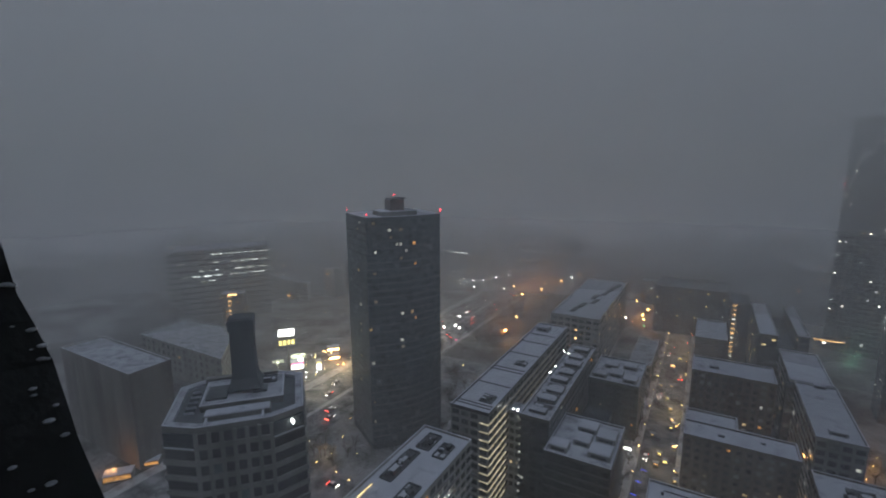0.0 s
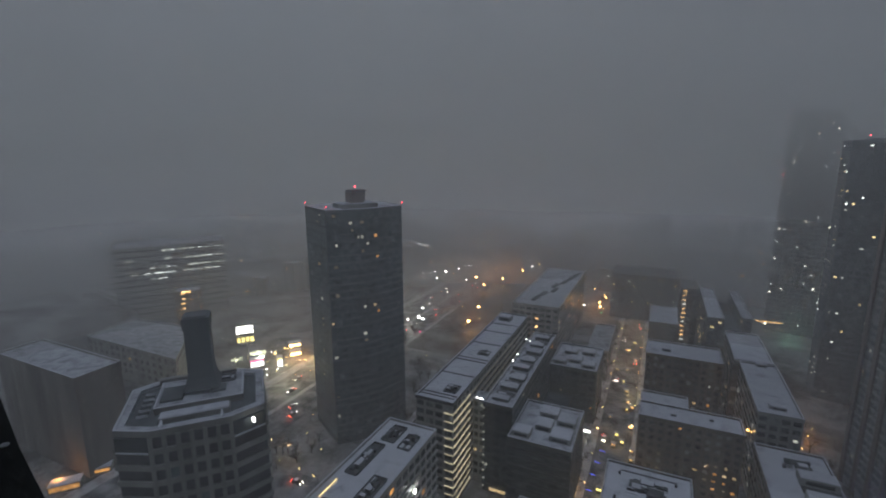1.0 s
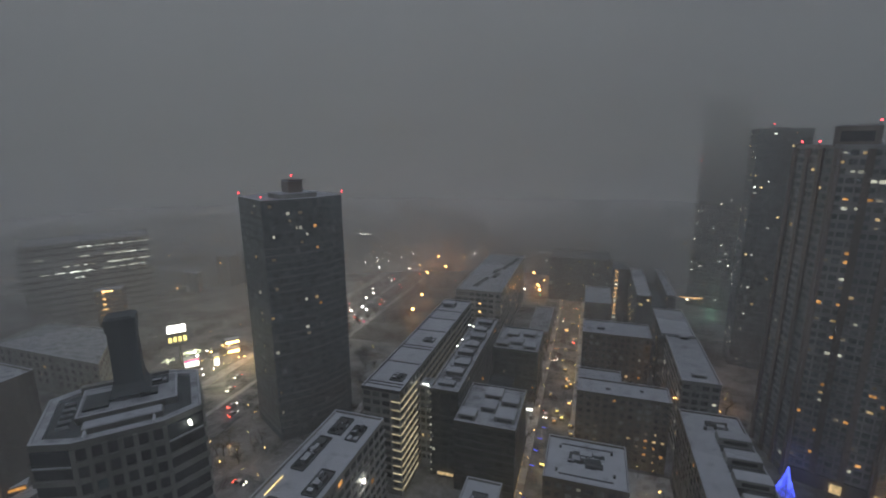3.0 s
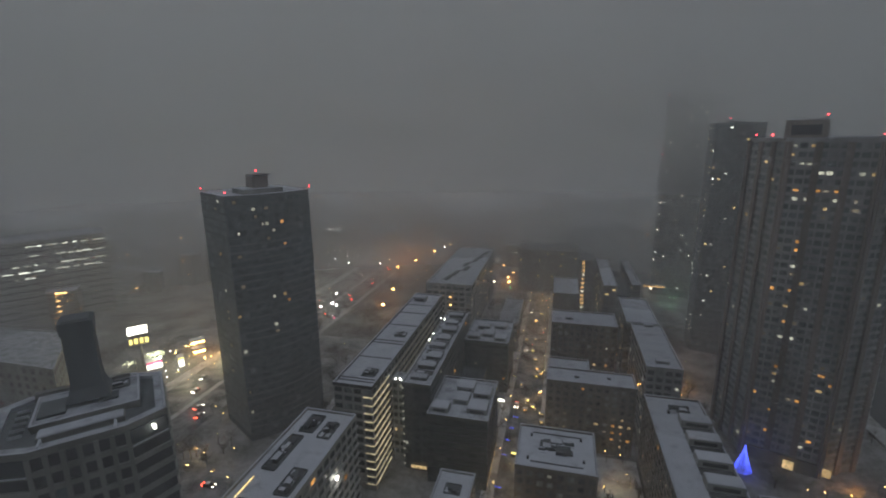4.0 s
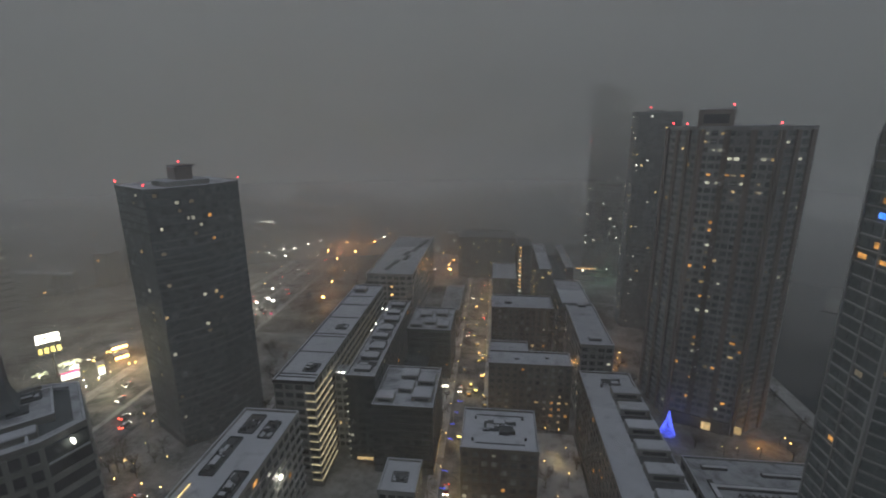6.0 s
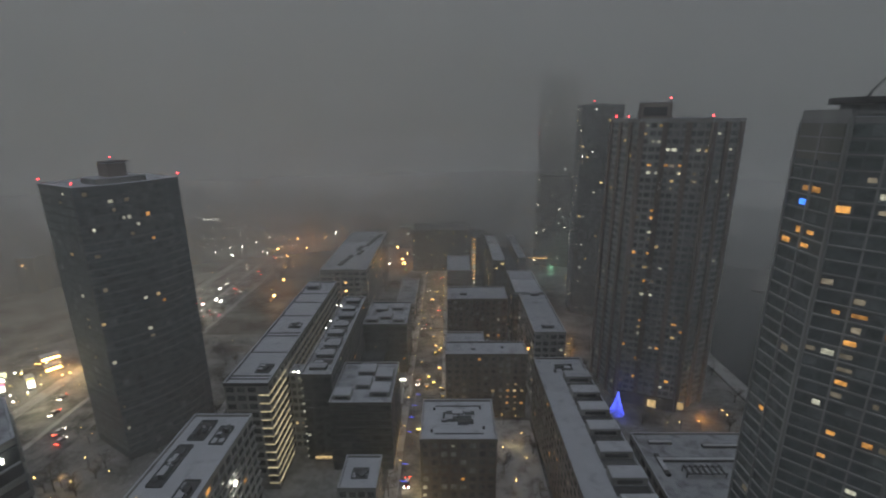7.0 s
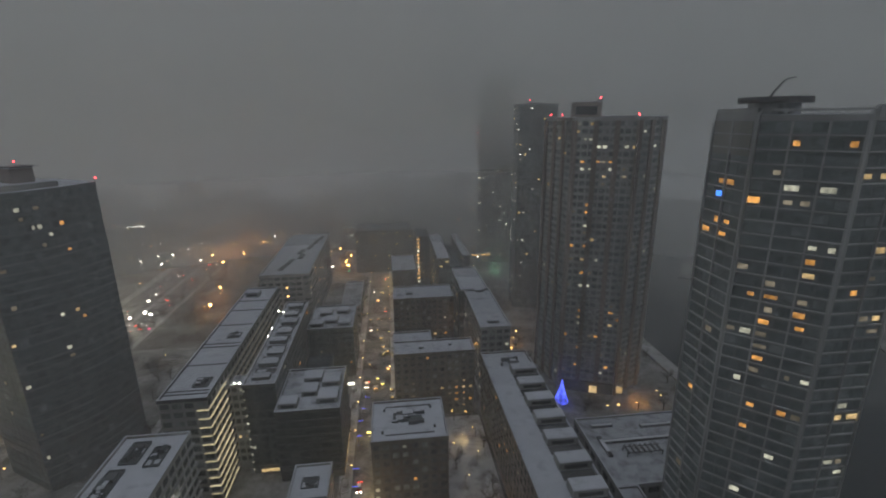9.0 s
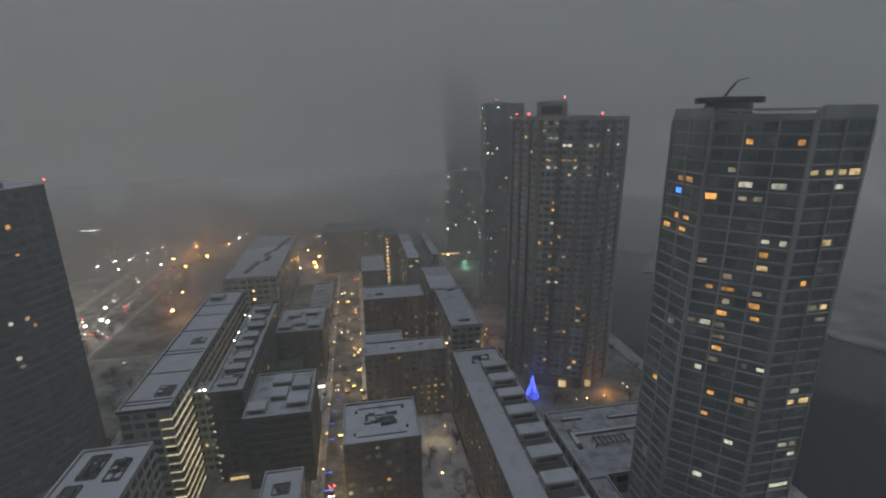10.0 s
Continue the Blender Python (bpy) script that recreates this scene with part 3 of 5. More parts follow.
LIT_C = lit_map(
    amber=[(0, 18, 1), (0, 32, 0), (0, 32, 2), (0, 33, 1), (0, 33, 2), (0, 36, 2), (0, 36, 1), (1, 17, 2), (1, 19, 2), (1, 19, 4), (1, 23, 2), (1, 26, 2), (1, 26, 4), (1, 27, 4), (1, 28, 1), (1, 28, 2), (1, 31, 4), (1, 35, 0), (1, 39, 2), (1, 39, 5)],
    warm=[(2, 19, 2), (2, 19, 3), (2, 27, 3), (2, 32, 2), (2, 37, 0), (2, 37, 2), (2, 37, 3), (2, 37, 1), (1, 30, 4)],
    blue=[(0, 35, 1)],
    white=[(1, 11, 2), (1, 15, 4), (1, 21, 1), (1, 22, 5), (1, 25, 1), (1, 32, 4), (1, 32, 5), (1, 36, 2), (1, 36, 4), (2, 11, 2), (2, 11, 3), (2, 14, 3), (2, 15, 2), (2, 20, 2), (2, 36, 2)],
    dim=[(0, 10, 1), (1, 19, 5), (1, 22, 2), (1, 22, 4), (1, 24, 2), (1, 25, 2), (1, 27, 2), (1, 28, 4), (1, 29, 2), (1, 35, 2), (1, 35, 3), (1, 37, 1), (2, 26, 3), (2, 27, 2), (2, 30, 2)])
TOWER_C = building("tower", "tall pale concrete apartment tower with a gridded face", "tower", TOWER_C_PLAN, 118.8, 2.9, TEAL_BAND, glim=0.62, glass=(TEAL_GLASS, TEAL_PALE),
                   bay=3.1, wide=0.84, tall=0.62, band=PRECAST, band_h=0.28, band_out=0.45, pier=PRECAST, pier_w=0.4, pier_out=0.55, pier_step=2, lit=0.02, pale=0.25, lit_set=LIT_C, low=3, kinds=[(LIT_DIM, 0.6), (LIT_AMBER, 0.4)])
TOWER_D = building("tower", "tall tower half lost in the fog", "tower", [(77, 276), (98, 270), (101, 286), (84, 298), (78, 292)], 126, 2.95, TEAL_WALL, glass=(TEAL_GLASS, TEAL_PALE), glim=0.4,
                   bay=2.8, band=TEAL_BAND, band_h=0.35, band_out=0.3, lit=0.1, pale=0.2, kinds=[(LIT_GLARE, 0.25), (LIT_SHOP, 0.25), (LIT_SOFT, 0.5)])
TOWER_E = building("tower", "distant tower vanishing into the fog", "tower", [(72, 378), (100, 370), (103, 392), (76, 400)], 147, 2.95, CONCRETE_DARK,
                   bay=2.8, band=METAL_GREY, band_h=0.35, band_out=0.3, lit=0.07, glim=0.42, kinds=[(LIT_TOWER, 0.5), (LIT_GLARE, 0.5)])
piece("wall_beacon", (0.7, 0.7, 0.7), LAMP_RED, TOWER_E, (71.8, 377.7, 108))

# ---- octagonal office building with a chimney ----
om, on, ot = Vector((-82, 55.4)), Vector((0.73, -0.68)), Vector((0.68, 0.73))
OCT = [tuple(om + ot * u + on * w) for u, w in ((-7.3, 0), (7.3, 0), (13.9, -3), (13.9, -20.5), (7.3, -24), (-7.3, -24), (-13.9, -20.5), (-13.9, -3))]
# roof covering coloured dark to stand for the trench inside the rim
OFFICE = building("office_building", "octagonal precast office block with deep square windows", "office building", OCT, 67.0, 3.6, OFFICE_STONE,
                  bay=2.43, wide=0.7, tall=0.64, band=OFFICE_STONE, band_h=1.1, band_out=0.45, pier=OFFICE_STONE, pier_w=0.8, pier_out=0.46, lit=0.0, pale=0.06, top=1, snow=CHIMNEY,
                  pier_faces=(0,), ribbon=(1, 2, 6, 7), glass=(METAL_DARK, TEAL_GLASS))
part("roof_rim", ring(bmesh.new(), offset(OCT, -0.4), offset(OCT, -1.7), 67.1, 67.9), SNOW_THIN, OFFICE, "broad snow-covered roof rim")


# ---- further blocks ----
FAR_BLOCK = building("apartment_block", "far block with a bright stair column", "apartment building", rect(-0.8, 14.8, 288, 323.5), 24, 3.0, BRICK_BROWN, bay=3.0, lit=0.12, kinds=[(LIT_SHOP, 0.6), (LIT_FAR, 0.4)], low=0, top=4)
DIM_BLOCK = building("apartment_block", "broad dim brown block fading into the fog", "apartment building", rect(-29, 16.2, 362, 392), 33.5, 3.0, BRICK_BROWN, bay=3.4, wide=0.5, snow=CHIMNEY, lit=0.1, coping=False, glim=0.4, kinds=[(LIT_SHOP, 0.6), (LIT_SOFT, 0.4)])
LOW_ROOF = building("low_block", "low snowy-roofed pavilion beside the street", "building", rect(-32, -20.5, 264, 308), 11, 3.6, CONCRETE_DARK, bay=4, lit=0.08, snow=SNOW_THIN)
STAIR = building("stair_tower", "brown block with lit stair landings on its corner", "apartment building", rect(16.5, 26.5, 326, 352), 36.5, 3.0, BRICK_BROWN, bay=3.2, snow=CHIMNEY, lit=0.02, coping=False)
for i in range(12):
    piece("landing_window", (1.7, 0.12, 0.45), LIT_FAR if i % 4 else LIT_GLARE, STAIR, (18.6, 325.9, 3 + i * 2.95))
NARROW = building("apartment_slab", "far narrow slab with snow on its roof", "apartment building", rect(28.2, 36, 281, 347), 33, 3.0, BRICK_BROWN, bay=3.4, lit=0.07, kinds=[(LIT_SHOP, 1.0)])
NARROW_E = building("apartment_slab", "second far narrow slab with a strip of snow on its roof", "apartment building", rect(45, 49.6, 286, 346), 33, 3.0, BRICK_BROWN, bay=3.4, lit=0.06)
NARROW_LINK = building("apartment_block", "dark low wing between two far slabs", "apartment building", rect(36.2, 44.8, 288, 344), 25, 3.0, CHIMNEY, bay=3.4, lit=0.02, snow=CHIMNEY, coping=False)
LOW_W = building("low_block", "low wide block with a snowy roof behind the brown block", "building", [(-292, 142), (-216, 142), (-250, 176), (-296, 172)], 20, 4.0, CONCRETE_DARK, bay=5, wide=0.4, snow=SNOW_THIN, lit=0.01)
LOW_FAR = building("low_block", "far low hall with a narrow snowy roof", "building", [(-372, 296), (-310, 294), (-316, 304), (-378, 306)], 15, 4.0, CONCRETE_DARK, bay=6, wide=0.4, lit=0.0, pale=0.05)
LOW_BACK = building("low_block", "long far hall with a pale roof edge", "building", [(-421, 376), (-330, 365), (-332, 380), (-424, 392)], 16, 4.0, CONCRETE_DARK, bay=6, wide=0.4, lit=0.0, pale=0.05)
OFFICE_FAR = building("office_building", "far office block with long rows of lit windows", "office building", [(-352, 194), (-311, 255), (-338, 275), (-380, 214)], 56, 4.2, CONCRETE,
                      bay=7.5, wide=0.92, tall=0.3, lit=0.0, pale=0.1, faces=(0,), snow=SNOW_THIN)
rf = random.Random(12)
fa, fb = Vector((-351.6, 194.6)), Vector((-311.4, 254.4))
fd = fb - fa
for z, u0, u1 in ((53.2, 0.42, 0.98), (46.8, 0.1, 0.5), (46.4, 0.62, 0.97), (40.6, 0.3, 0.98), (36.4, 0.12, 0.97), (32.2, 0.2, 0.45)):
    u = u0
    while u < u1:
        w = rf.uniform(0.03, 0.11)
        if rf.random() < 0.85:
            c = fa + fd * (u + w / 2) + Vector((fd.y, -fd.x)).normalized() * 0.2
            piece("lit_ribbon", (round(fd.length * w, 1), 0.2, rf.choice((0.5, 0.7, 0.8))), rf.choice((LIT_SOFT, LIT_SOFT, LIT_GLARE)), OFFICE_FAR, (c.x, c.y, z), math.atan2(fd.y, fd.x))
        u += w + rf.uniform(0.005, 0.04)
AMBER_BLOCK = building("apartment_block", "slender brown block with amber-lit storeys", "apartment building", [(-273, 184), (-263, 193), (-270, 201), (-281, 192)], 37, 3.1, BRICK_BROWN, bay=6.0, wide=0.5, tall=0.2, lit=0.45, kinds=[(LIT_AMBER, 0.7), (LIT_DIM, 0.3)])
for i in range(6):
    piece("storey_light", (1.8, 0.3, 0.35), LIT_FAR, AMBER_BLOCK, (-269.4, 187.0, 20.5 + i * 3.1), math.atan2(9, 10))
piece("roof_light", (5.0, 0.3, 0.7), LIT_FAR, AMBER_BLOCK, (-267.8, 188.4, 37.4), math.atan2(9, 10))
for i in range(6):
    piece("corner_light", (1.2, 0.3, 0.7), LIT_FAR, FAR_SLAB, (-59.5, 253.8, 4 + i * 5.0))
PODIUM = building("podium", "low podium with a snowy roof garden at the tower's foot", "podium", rect(66.5, 112, 113, 147), 7.5, 3.7, CONCRETE_DARK, bay=5.0, lit=0.05, snow=SNOW_THIN)
PODIUM_B = building("podium", "low podium wing beside the service street", "podium", rect(66.5, 73.3, 76, 112.6), 7.5, 3.7, CONCRETE_DARK, bay=5.0, lit=0.05, snow=SNOW_THIN)
# dome of a stadium beyond the brown block
bm = bmesh.new()
bmesh.ops.create_uvsphere(bm, u_segments=40, v_segments=16, radius=1.0, matrix=Matrix.Translation((-405, 165, 8)) @ Matrix.Diagonal((72, 66, 14, 1)))
bmesh.ops.delete(bm, geom=[v for v in bm.verts if v.co.z < 7.9], context="VERTS")
dome = thing("stadium", (-405, 165, 0), "wide low stadium dome dusted with snow", "stadium")
part("dome_roof", bm, GROUND, dome)
bm = bmesh.new()
bmesh.ops.create_cone(bm, cap_ends=True, segments=40, radius1=72, radius2=72, depth=8, matrix=Matrix.Translation((-405, 165, 4)) @ Matrix.Diagonal((1.01, 0.93, 1, 1)))
part("base_wall", bm, CONCRETE_DARK, dome)

# ---- lobby of the water tower ----
for x, y, w in ((86, 174.7, 3.2), (97, 172.7, 3.0)):
    t = math.atan2(-8.5, 22)
    piece("lobby_window", (w, 0.3, 3.2), LIT_WARM, TOWER_B, (x, y - 0.9, 2.6), t)
piece("base_course", (24.5, 0.5, 5.2), BRICK_BROWN, TOWER_B, (83.8, 176.2, 2.6), math.atan2(-8.5, 22))
# rooftop house and beacons of the towers
roof_unit(78.6, 184.6, 118.7, 11.5, 7, 6.4, -0.37, BRICK_RED, "brown rooftop plant house on the tower", "plant_house")
roof_unit(95, 193, 118.7, 16, 10, 0.8, -0.37, CONCRETE_DARK, "low grey plant house on the tower roof", "plant_house")
for x, y in ((71.2, 190.6), (94.8, 173.2), (82.5, 181), (70.4, 202.5)):
    beacon(x, y, 118.9 if x != 82.5 else 125.3)
pa = Vector((mx, my)) + ax * 17 - nx * 10
roof_unit(pa.x, pa.y, 99.65, 16, 11, 1.8, math.atan2(ax.y, ax.x), CONCRETE_DARK, "low stepped roof plinth under snow", "rooftop_plinth", louvre=False)
roof_unit(pa.x, pa.y, 101.6, 6.2, 6.2, 4.6, math.atan2(ax.y, ax.x), BRICK_RED, "brown square plant house on the tower roof", "plant_house", louvre=False)
roof_unit(pa.x + 0.6, pa.y + 0.6, 106.45, 7.6, 7.6, 0.35, math.atan2(ax.y, ax.x), METAL_DARK, "thin dark canopy over the plant house", "rooftop_canopy", snow=False, louvre=False)
for u, w in ((0.6, 8.0), (6.5, 15)):
    c = pa + ax * (u - 3) - nx * (w - 14)
    roof_unit(c.x - 6, c.y + 6, 99.65, 5, 4, 2.6, math.atan2(ax.y, ax.x))
for p in (face[0], face[-1], tuple(v2)):
    beacon(p[0] * 0.998, p[1] * 1.001, 100.1)
beacon(pa.x, pa.y, 106.75)
for x, y, z in ((84.5, 281, 127.4), (73, 379, 147), (99, 372, 147)):
    beacon(x, y, z + 0.4)
roof_unit(88, 283, 126.3, 9, 7, 1.4, -0.28, CONCRETE_DARK, "plant house on the foggy tower", "plant_house")

# ---- crown of the pale tower ----
crown = TOWER_C
for a, b in (((74.2, 88.9), (86.1, 76.9)), ((86.4, 76.9), (99, 76.9)), ((74.2, 101), (74.2, 89.2))):
    a, b = Vector(a), Vector(b)
    d = b - a
    t = math.atan2(d.y, d.x)
    c = (a + b) / 2
    piece("top_beam", (d.length, 0.7, 0.45), PRECAST, crown, (c.x, c.y, 120.6), t)
    for k in range(5):
        p = a + d * (k / 4)
        piece("crown_post", (0.55, 0.6, 0.9), PRECAST, crown, (p.x, p.y, 119.95), t)
piece("blank_panel", (0.36, 11.4, 7.0), OFFICE_STONE, crown, (73.75, 95.3, 115.0))
piece("end_wall", (0.9, 12.0, 1.9), PRECAST, crown, (74.25, 95.2, 120.1))
piece("end_wall", (12.0, 0.9, 2.2), PRECAST, crown, (93.0, 76.95, 120.2))
bm = bmesh.new()
bmesh.ops.create_cone(bm, cap_ends=True, segments=36, radius1=6.6, radius2=6.6, depth=1.2, matrix=Matrix.Translation((79.9, 92.4, 122.6)))
disc = thing("rooftop_drum", (79.9, 92.4, 119.1), "dark round plant drum on the tower roof", "plant drum")
part("drum_top", bm, METAL_DARK, disc)
bm = bmesh.new()
bmesh.ops.create_cone(bm, cap_ends=True, segments=24, radius1=4.6, radius2=4.6, depth=3.2, matrix=Matrix.Translation((79.9, 92.4, 120.6)))
part("drum_wall", bm, METAL_GREY, disc)
davit = thing("window_cleaning_crane", (78.9, 92.6, 123.2), "small steel crane for window cleaning", "crane")
bm = bmesh.new()
rod(bm, (78.9, 92.6, 123.2), (79.3, 92.3, 124.4), 0.35, 0.25)
part("crane_base", bm, METAL_DARK, davit)
bm = bmesh.new()
rod(bm, (79.2, 92.4, 124.2), (80.5, 91.4, 126.6), 0.22, 0.18)
rod(bm, (80.5, 91.4, 126.6), (81.9, 90.2, 127.0), 0.2, 0.12)
part("crane_arm", bm, METAL_DARK, davit)
for p in ((74, 89), (86.2, 76.8)):
    bm = bmesh.new()
    box(bm, (p[0], p[1], 59.8), (0.9, 0.9, 119.6), radians(22.5), 0.05)
    part("corner_pier", bm, PRECAST, TOWER_C, "pale full-height corner pier")

# ---- office roof and chimney ----
ta = math.atan2(ot.y, ot.x)


def on_office(u, w):
    p = om + ot * u + on * w
    return p.x, p.y


x, y = on_office(1.3, -14.5)
house = building("roof_house", "low recessed top storey of the office block", "plant house", [on_office(u, w) for u, w in ((-7.6, -7.4), (9.6, -7.4), (9.6, -19.4), (-7.6, -19.4))], 68.5, 2.4, OFFICE_STONE, z0=67.3, bay=20, lit=0, low=5, parapet=0.35, snow=SNOW_THIN)
roof_unit(*on_office(0.4, -4.6), 67.1, 13.4, 3.0, 1.2, ta, OFFICE_STONE, "long snow-covered roof plinth", "rooftop_plinth", louvre=False)
roof_well(*on_office(3.4, -17.0), 68.8, 9.0, 3.6, 1.0, ta)
for u, w, sx, sy in ((-4.6, -12.6, 4.4, 6.5), (4.5, -12.0, 3.2, 3.0)):
    roof_unit(*on_office(u, w), 68.8, sx, sy, 0.5, ta, CHIMNEY, "low dark roof hatch", "rooftop_hatch", snow=False, louvre=False)
for k in range(9):
    piece("roof_fin", (2.0, 0.3, 0.7), CHIMNEY if k % 2 else SNOW_THIN, OFFICE, (*on_office(-9.8, -7.4 - 1.25 * k), 67.45), ta)
chim = thing("chimney", (x, y, 69.6), "tall square dark concrete chimney with a flared foot", "chimney")
bm = bmesh.new()
prof = ((69.7, 3.7), (70.6, 3.2), (72.0, 2.75), (74, 2.55), (83.4, 2.5), (83.4, 2.75), (86.0, 2.75))
rings = [[bm.verts.new((x + r * sx * math.cos(ta) - r * sy * math.sin(ta), y + r * sx * math.sin(ta) + r * sy * math.cos(ta), z)) for sx, sy in ((-1, -1), (1, -1), (1, 1), (-1, 1))] for z, r in prof]
for a, b in zip(rings, rings[1:]):
    for i in range(4):
        bm.faces.new((a[i], a[(i + 1) % 4], b[(i + 1) % 4], b[i]))
bm.faces.new(rings[-1])
bm.faces.new(rings[0][::-1])
part("shaft", bm, CHIMNEY, chim)
piece("flue_cap", (4.4, 4.4, 0.3), CHIMNEY, chim, (x, y, 86.1), ta)
for u0, w0, u1, w1 in ((7.3, 0, 13.9, -3), (-13.9, -3, -7.3, 0)):
    a, b = Vector(on_office(u0, w0)), Vector(on_office(u1, w1))
    d = b - a
    # solid box on the wall, coloured dark to give a recess its shade
    piece("terrace_recess", (d.length * 0.94, 0.9, 3.0), CHIMNEY, OFFICE, ((a.x + b.x) / 2, (a.y + b.y) / 2, 65.0), math.atan2(d.y, d.x))
    piece("terrace_snow", (d.length * 0.9, 1.3, 0.25), SNOW_ROOF, OFFICE, ((a.x + b.x) / 2, (a.y + b.y) / 2, 63.4), math.atan2(d.y, d.x))
for u, w, sx, sy in ((4.5, -21.3, 7, 1.4), (-5, -21.3, 7, 1.4)):
    x0, y0 = on_office(u, w)
    piece("screen_wall", (sx, sy, 1.9), OFFICE_STONE, OFFICE, (x0, y0, 68.2), ta)
for u, sx in ((-5.6, 0.4), (5.6, 0.4)):
    piece("recess_cheek", (sx, 2.6, 1.1), SNOW_ROOF, OFFICE, (*on_office(u, -1.7), 67.7), ta)
px, py = on_office(11.6, -0.9)
piece("lit_roof_door", (0.35, 0.9, 0.9), LIT_SIGN, OFFICE, (px, py, 65.6), math.atan2(7, 2.3))

# ---- roofs of the slabs ----
for wx, wy, sx, sy in ((-66, 106.5, 4.2, 8), (-60, 104.5, 3.6, 7), (-67.2, 93.5, 3.6, 14), (-59.2, 84, 3.8, 9), (-66, 72, 4, 9), (-60, 64, 5, 6)):
    roof_well(wx, wy, 39.85, sx, sy, 1.5)
skylight = thing("strip_light", (-68.6, 82, 39.88), "amber strip light along the edge of a roof well", "strip light")
piece("light_tube", (0.2, 7.0, 0.16), LIT_SHOP, skylight, (-69.1, 80, 40.1), 0.0)
for k, wy in enumerate((132.2, 134.0, 150, 163, 165.5, 182, 197, 208)):
    piece("roof_joint", (13.0, 0.45, 0.25), METAL_DARK, SLAB_W, (-64, wy, 39.98))
roof_well(-61.5, 138.5, 39.85, 4.6, 5.4, 1.3)
roof_well(-61.8, 172, 39.85, 4.6, 4.2, 1.2)
roof_unit(-66, 215, 39.85, 6, 5, 2.2)
for k in range(8):
    wy = 148 + k * 8.8
    roof_unit(-46.4 + 0.5 * (k % 3), wy, 34.65, 6.0 + 0.6 * (k % 2), 3.2 + 0.5 * (k % 3), 1.1 + 0.5 * (k % 2), 0, CHIMNEY, "snow-covered roof pavilion on the narrow slab", "rooftop_hut")
    # flat dark sheet paints the gap between pavilions as shade
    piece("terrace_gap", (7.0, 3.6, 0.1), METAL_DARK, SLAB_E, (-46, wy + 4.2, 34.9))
    piece("terrace_snow", (3.0 + 0.8 * (k % 3), 1.3, 0.14), SNOW_ROOF, SLAB_E, (-47.4 + 0.9 * (k % 3), wy + 4.3, 35.0))
for ux, uy, sx, sy in ((-37, 142.6, 6, 5), (-30.8, 158.5, 6.5, 6), (-30.8, 149.6, 5.4, 6), (-24.2, 145, 7, 6.4), (-24, 155.5, 6.4, 6.6)):
    roof_unit(ux, uy, 26.85, sx, sy, 1.9, 0, CONCRETE_DARK, "snow-capped roof pavilion with dark glazed sides", "rooftop_hut")
for ux, uy, sx, sy in ((-37, 209, 6, 5), (-30.6, 213, 6, 6), (-24.2, 209.5, 6, 6), (-34, 222, 6, 6), (-26, 224, 6, 6)):
    roof_unit(ux, uy, 25.25, sx, sy, 1.8, 0, CONCRETE_DARK, "snow-capped roof pavilion with dark glazed sides", "rooftop_hut")
for k, (ux, uy) in enumerate(((-64, 268), (-62, 279), (-57, 290), (-59, 301), (-55, 312), (-53, 324), (-51, 336))):
    roof_unit(ux, uy, 36.25, 2.6, 9.5, 0.7, -0.12, METAL_DARK, "long dark roof duct", "rooftop_duct", snow=False, louvre=False)
roof_well(2.8, 132.6, 24.65, 12.0, 7.6, 1.3, walls=False)
for wy in (125, 139.5):
    piece("roof_slot", (15.5, 0.5, 0.2), METAL_DARK, SQUARE, (3, wy, 24.85))
for wx, wy in ((-5.5, 126), (-5, 137.5), (11, 127.5), (10.5, 138)):
    roof_unit(wx, wy, 24.75, 0.7, 0.7, 0.9, 0, METAL_DARK, "small roof vent in the snow", "rooftop_vent", snow=False, louvre=False)
for k in range(8):
    wy = 84 + k * 9.9
    roof_unit(47.3, wy, 26.75, 9.4, 4.6, 2.3, 0, CONCRETE_DARK, "snow-topped stair head between roof terraces", "rooftop_hut")
    # no real hollow: recess shade is put into this sheet's dark colour
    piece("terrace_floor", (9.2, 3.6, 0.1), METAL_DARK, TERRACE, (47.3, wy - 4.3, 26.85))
    piece("terrace_rail", (0.12, 4.8, 1.1), METAL_GREY, TERRACE, (51.9, wy - 4.6, 27.3))
roof_well(44, 160.5, 26.65, 9, 6, 1.6, walls=False)
roof_unit(42.5, 184, 33.25, 5, 2.4, 1.2)
roof_unit(43.5, 222, 33.25, 4, 3, 1.2)
roof_unit(10, 173, 28.75, 2, 1.6, 0.9)
roof_unit(22, 174.5, 28.75, 1.4, 1.4, 0.8)
BACK_ROOF = building("apartment_block", "lower rear wing of the brown apartment block", "apartment building", rect(-1.2, 15, 179.2, 188), 28.5, 3.0, BRICK_BROWN, bay=3, lit=0.05, low=3)
roof_unit(8, 236, 28.25, 4, 2.5, 1.2)
roof_well(-25.8, 112, 21.25, 4.6, 4.0, 1.0)

# ---- light strips on the slab corners ----
for i in range(1, 13):
    z = i * 3.05 - 0.28
    piece("soffit_light", (3.4, 0.35, 0.16), LINE_WARM, SLAB_W, (-58.5, 128.7, z))
    piece("soffit_light", (0.35, 15.0, 0.16), LINE_WARM, SLAB_W, (-56.75, 136.6, z))
    piece("gallery_light", (0.12, 60.0, 0.22), LIT_DIM, SLAB_W, (-56.85, 176, z - 0.3))
for i in range(11):
    piece("corner_lamp", (0.5, 0.3, 0.5), LIT_WHITE, SLAB_E, (-51.2, 142.8, 2.0 + i * 3.1))
lobby = thing("entrance_sign", (-44.5, 137.4, 3), "bright entrance canopy of the dark block", "canopy light")
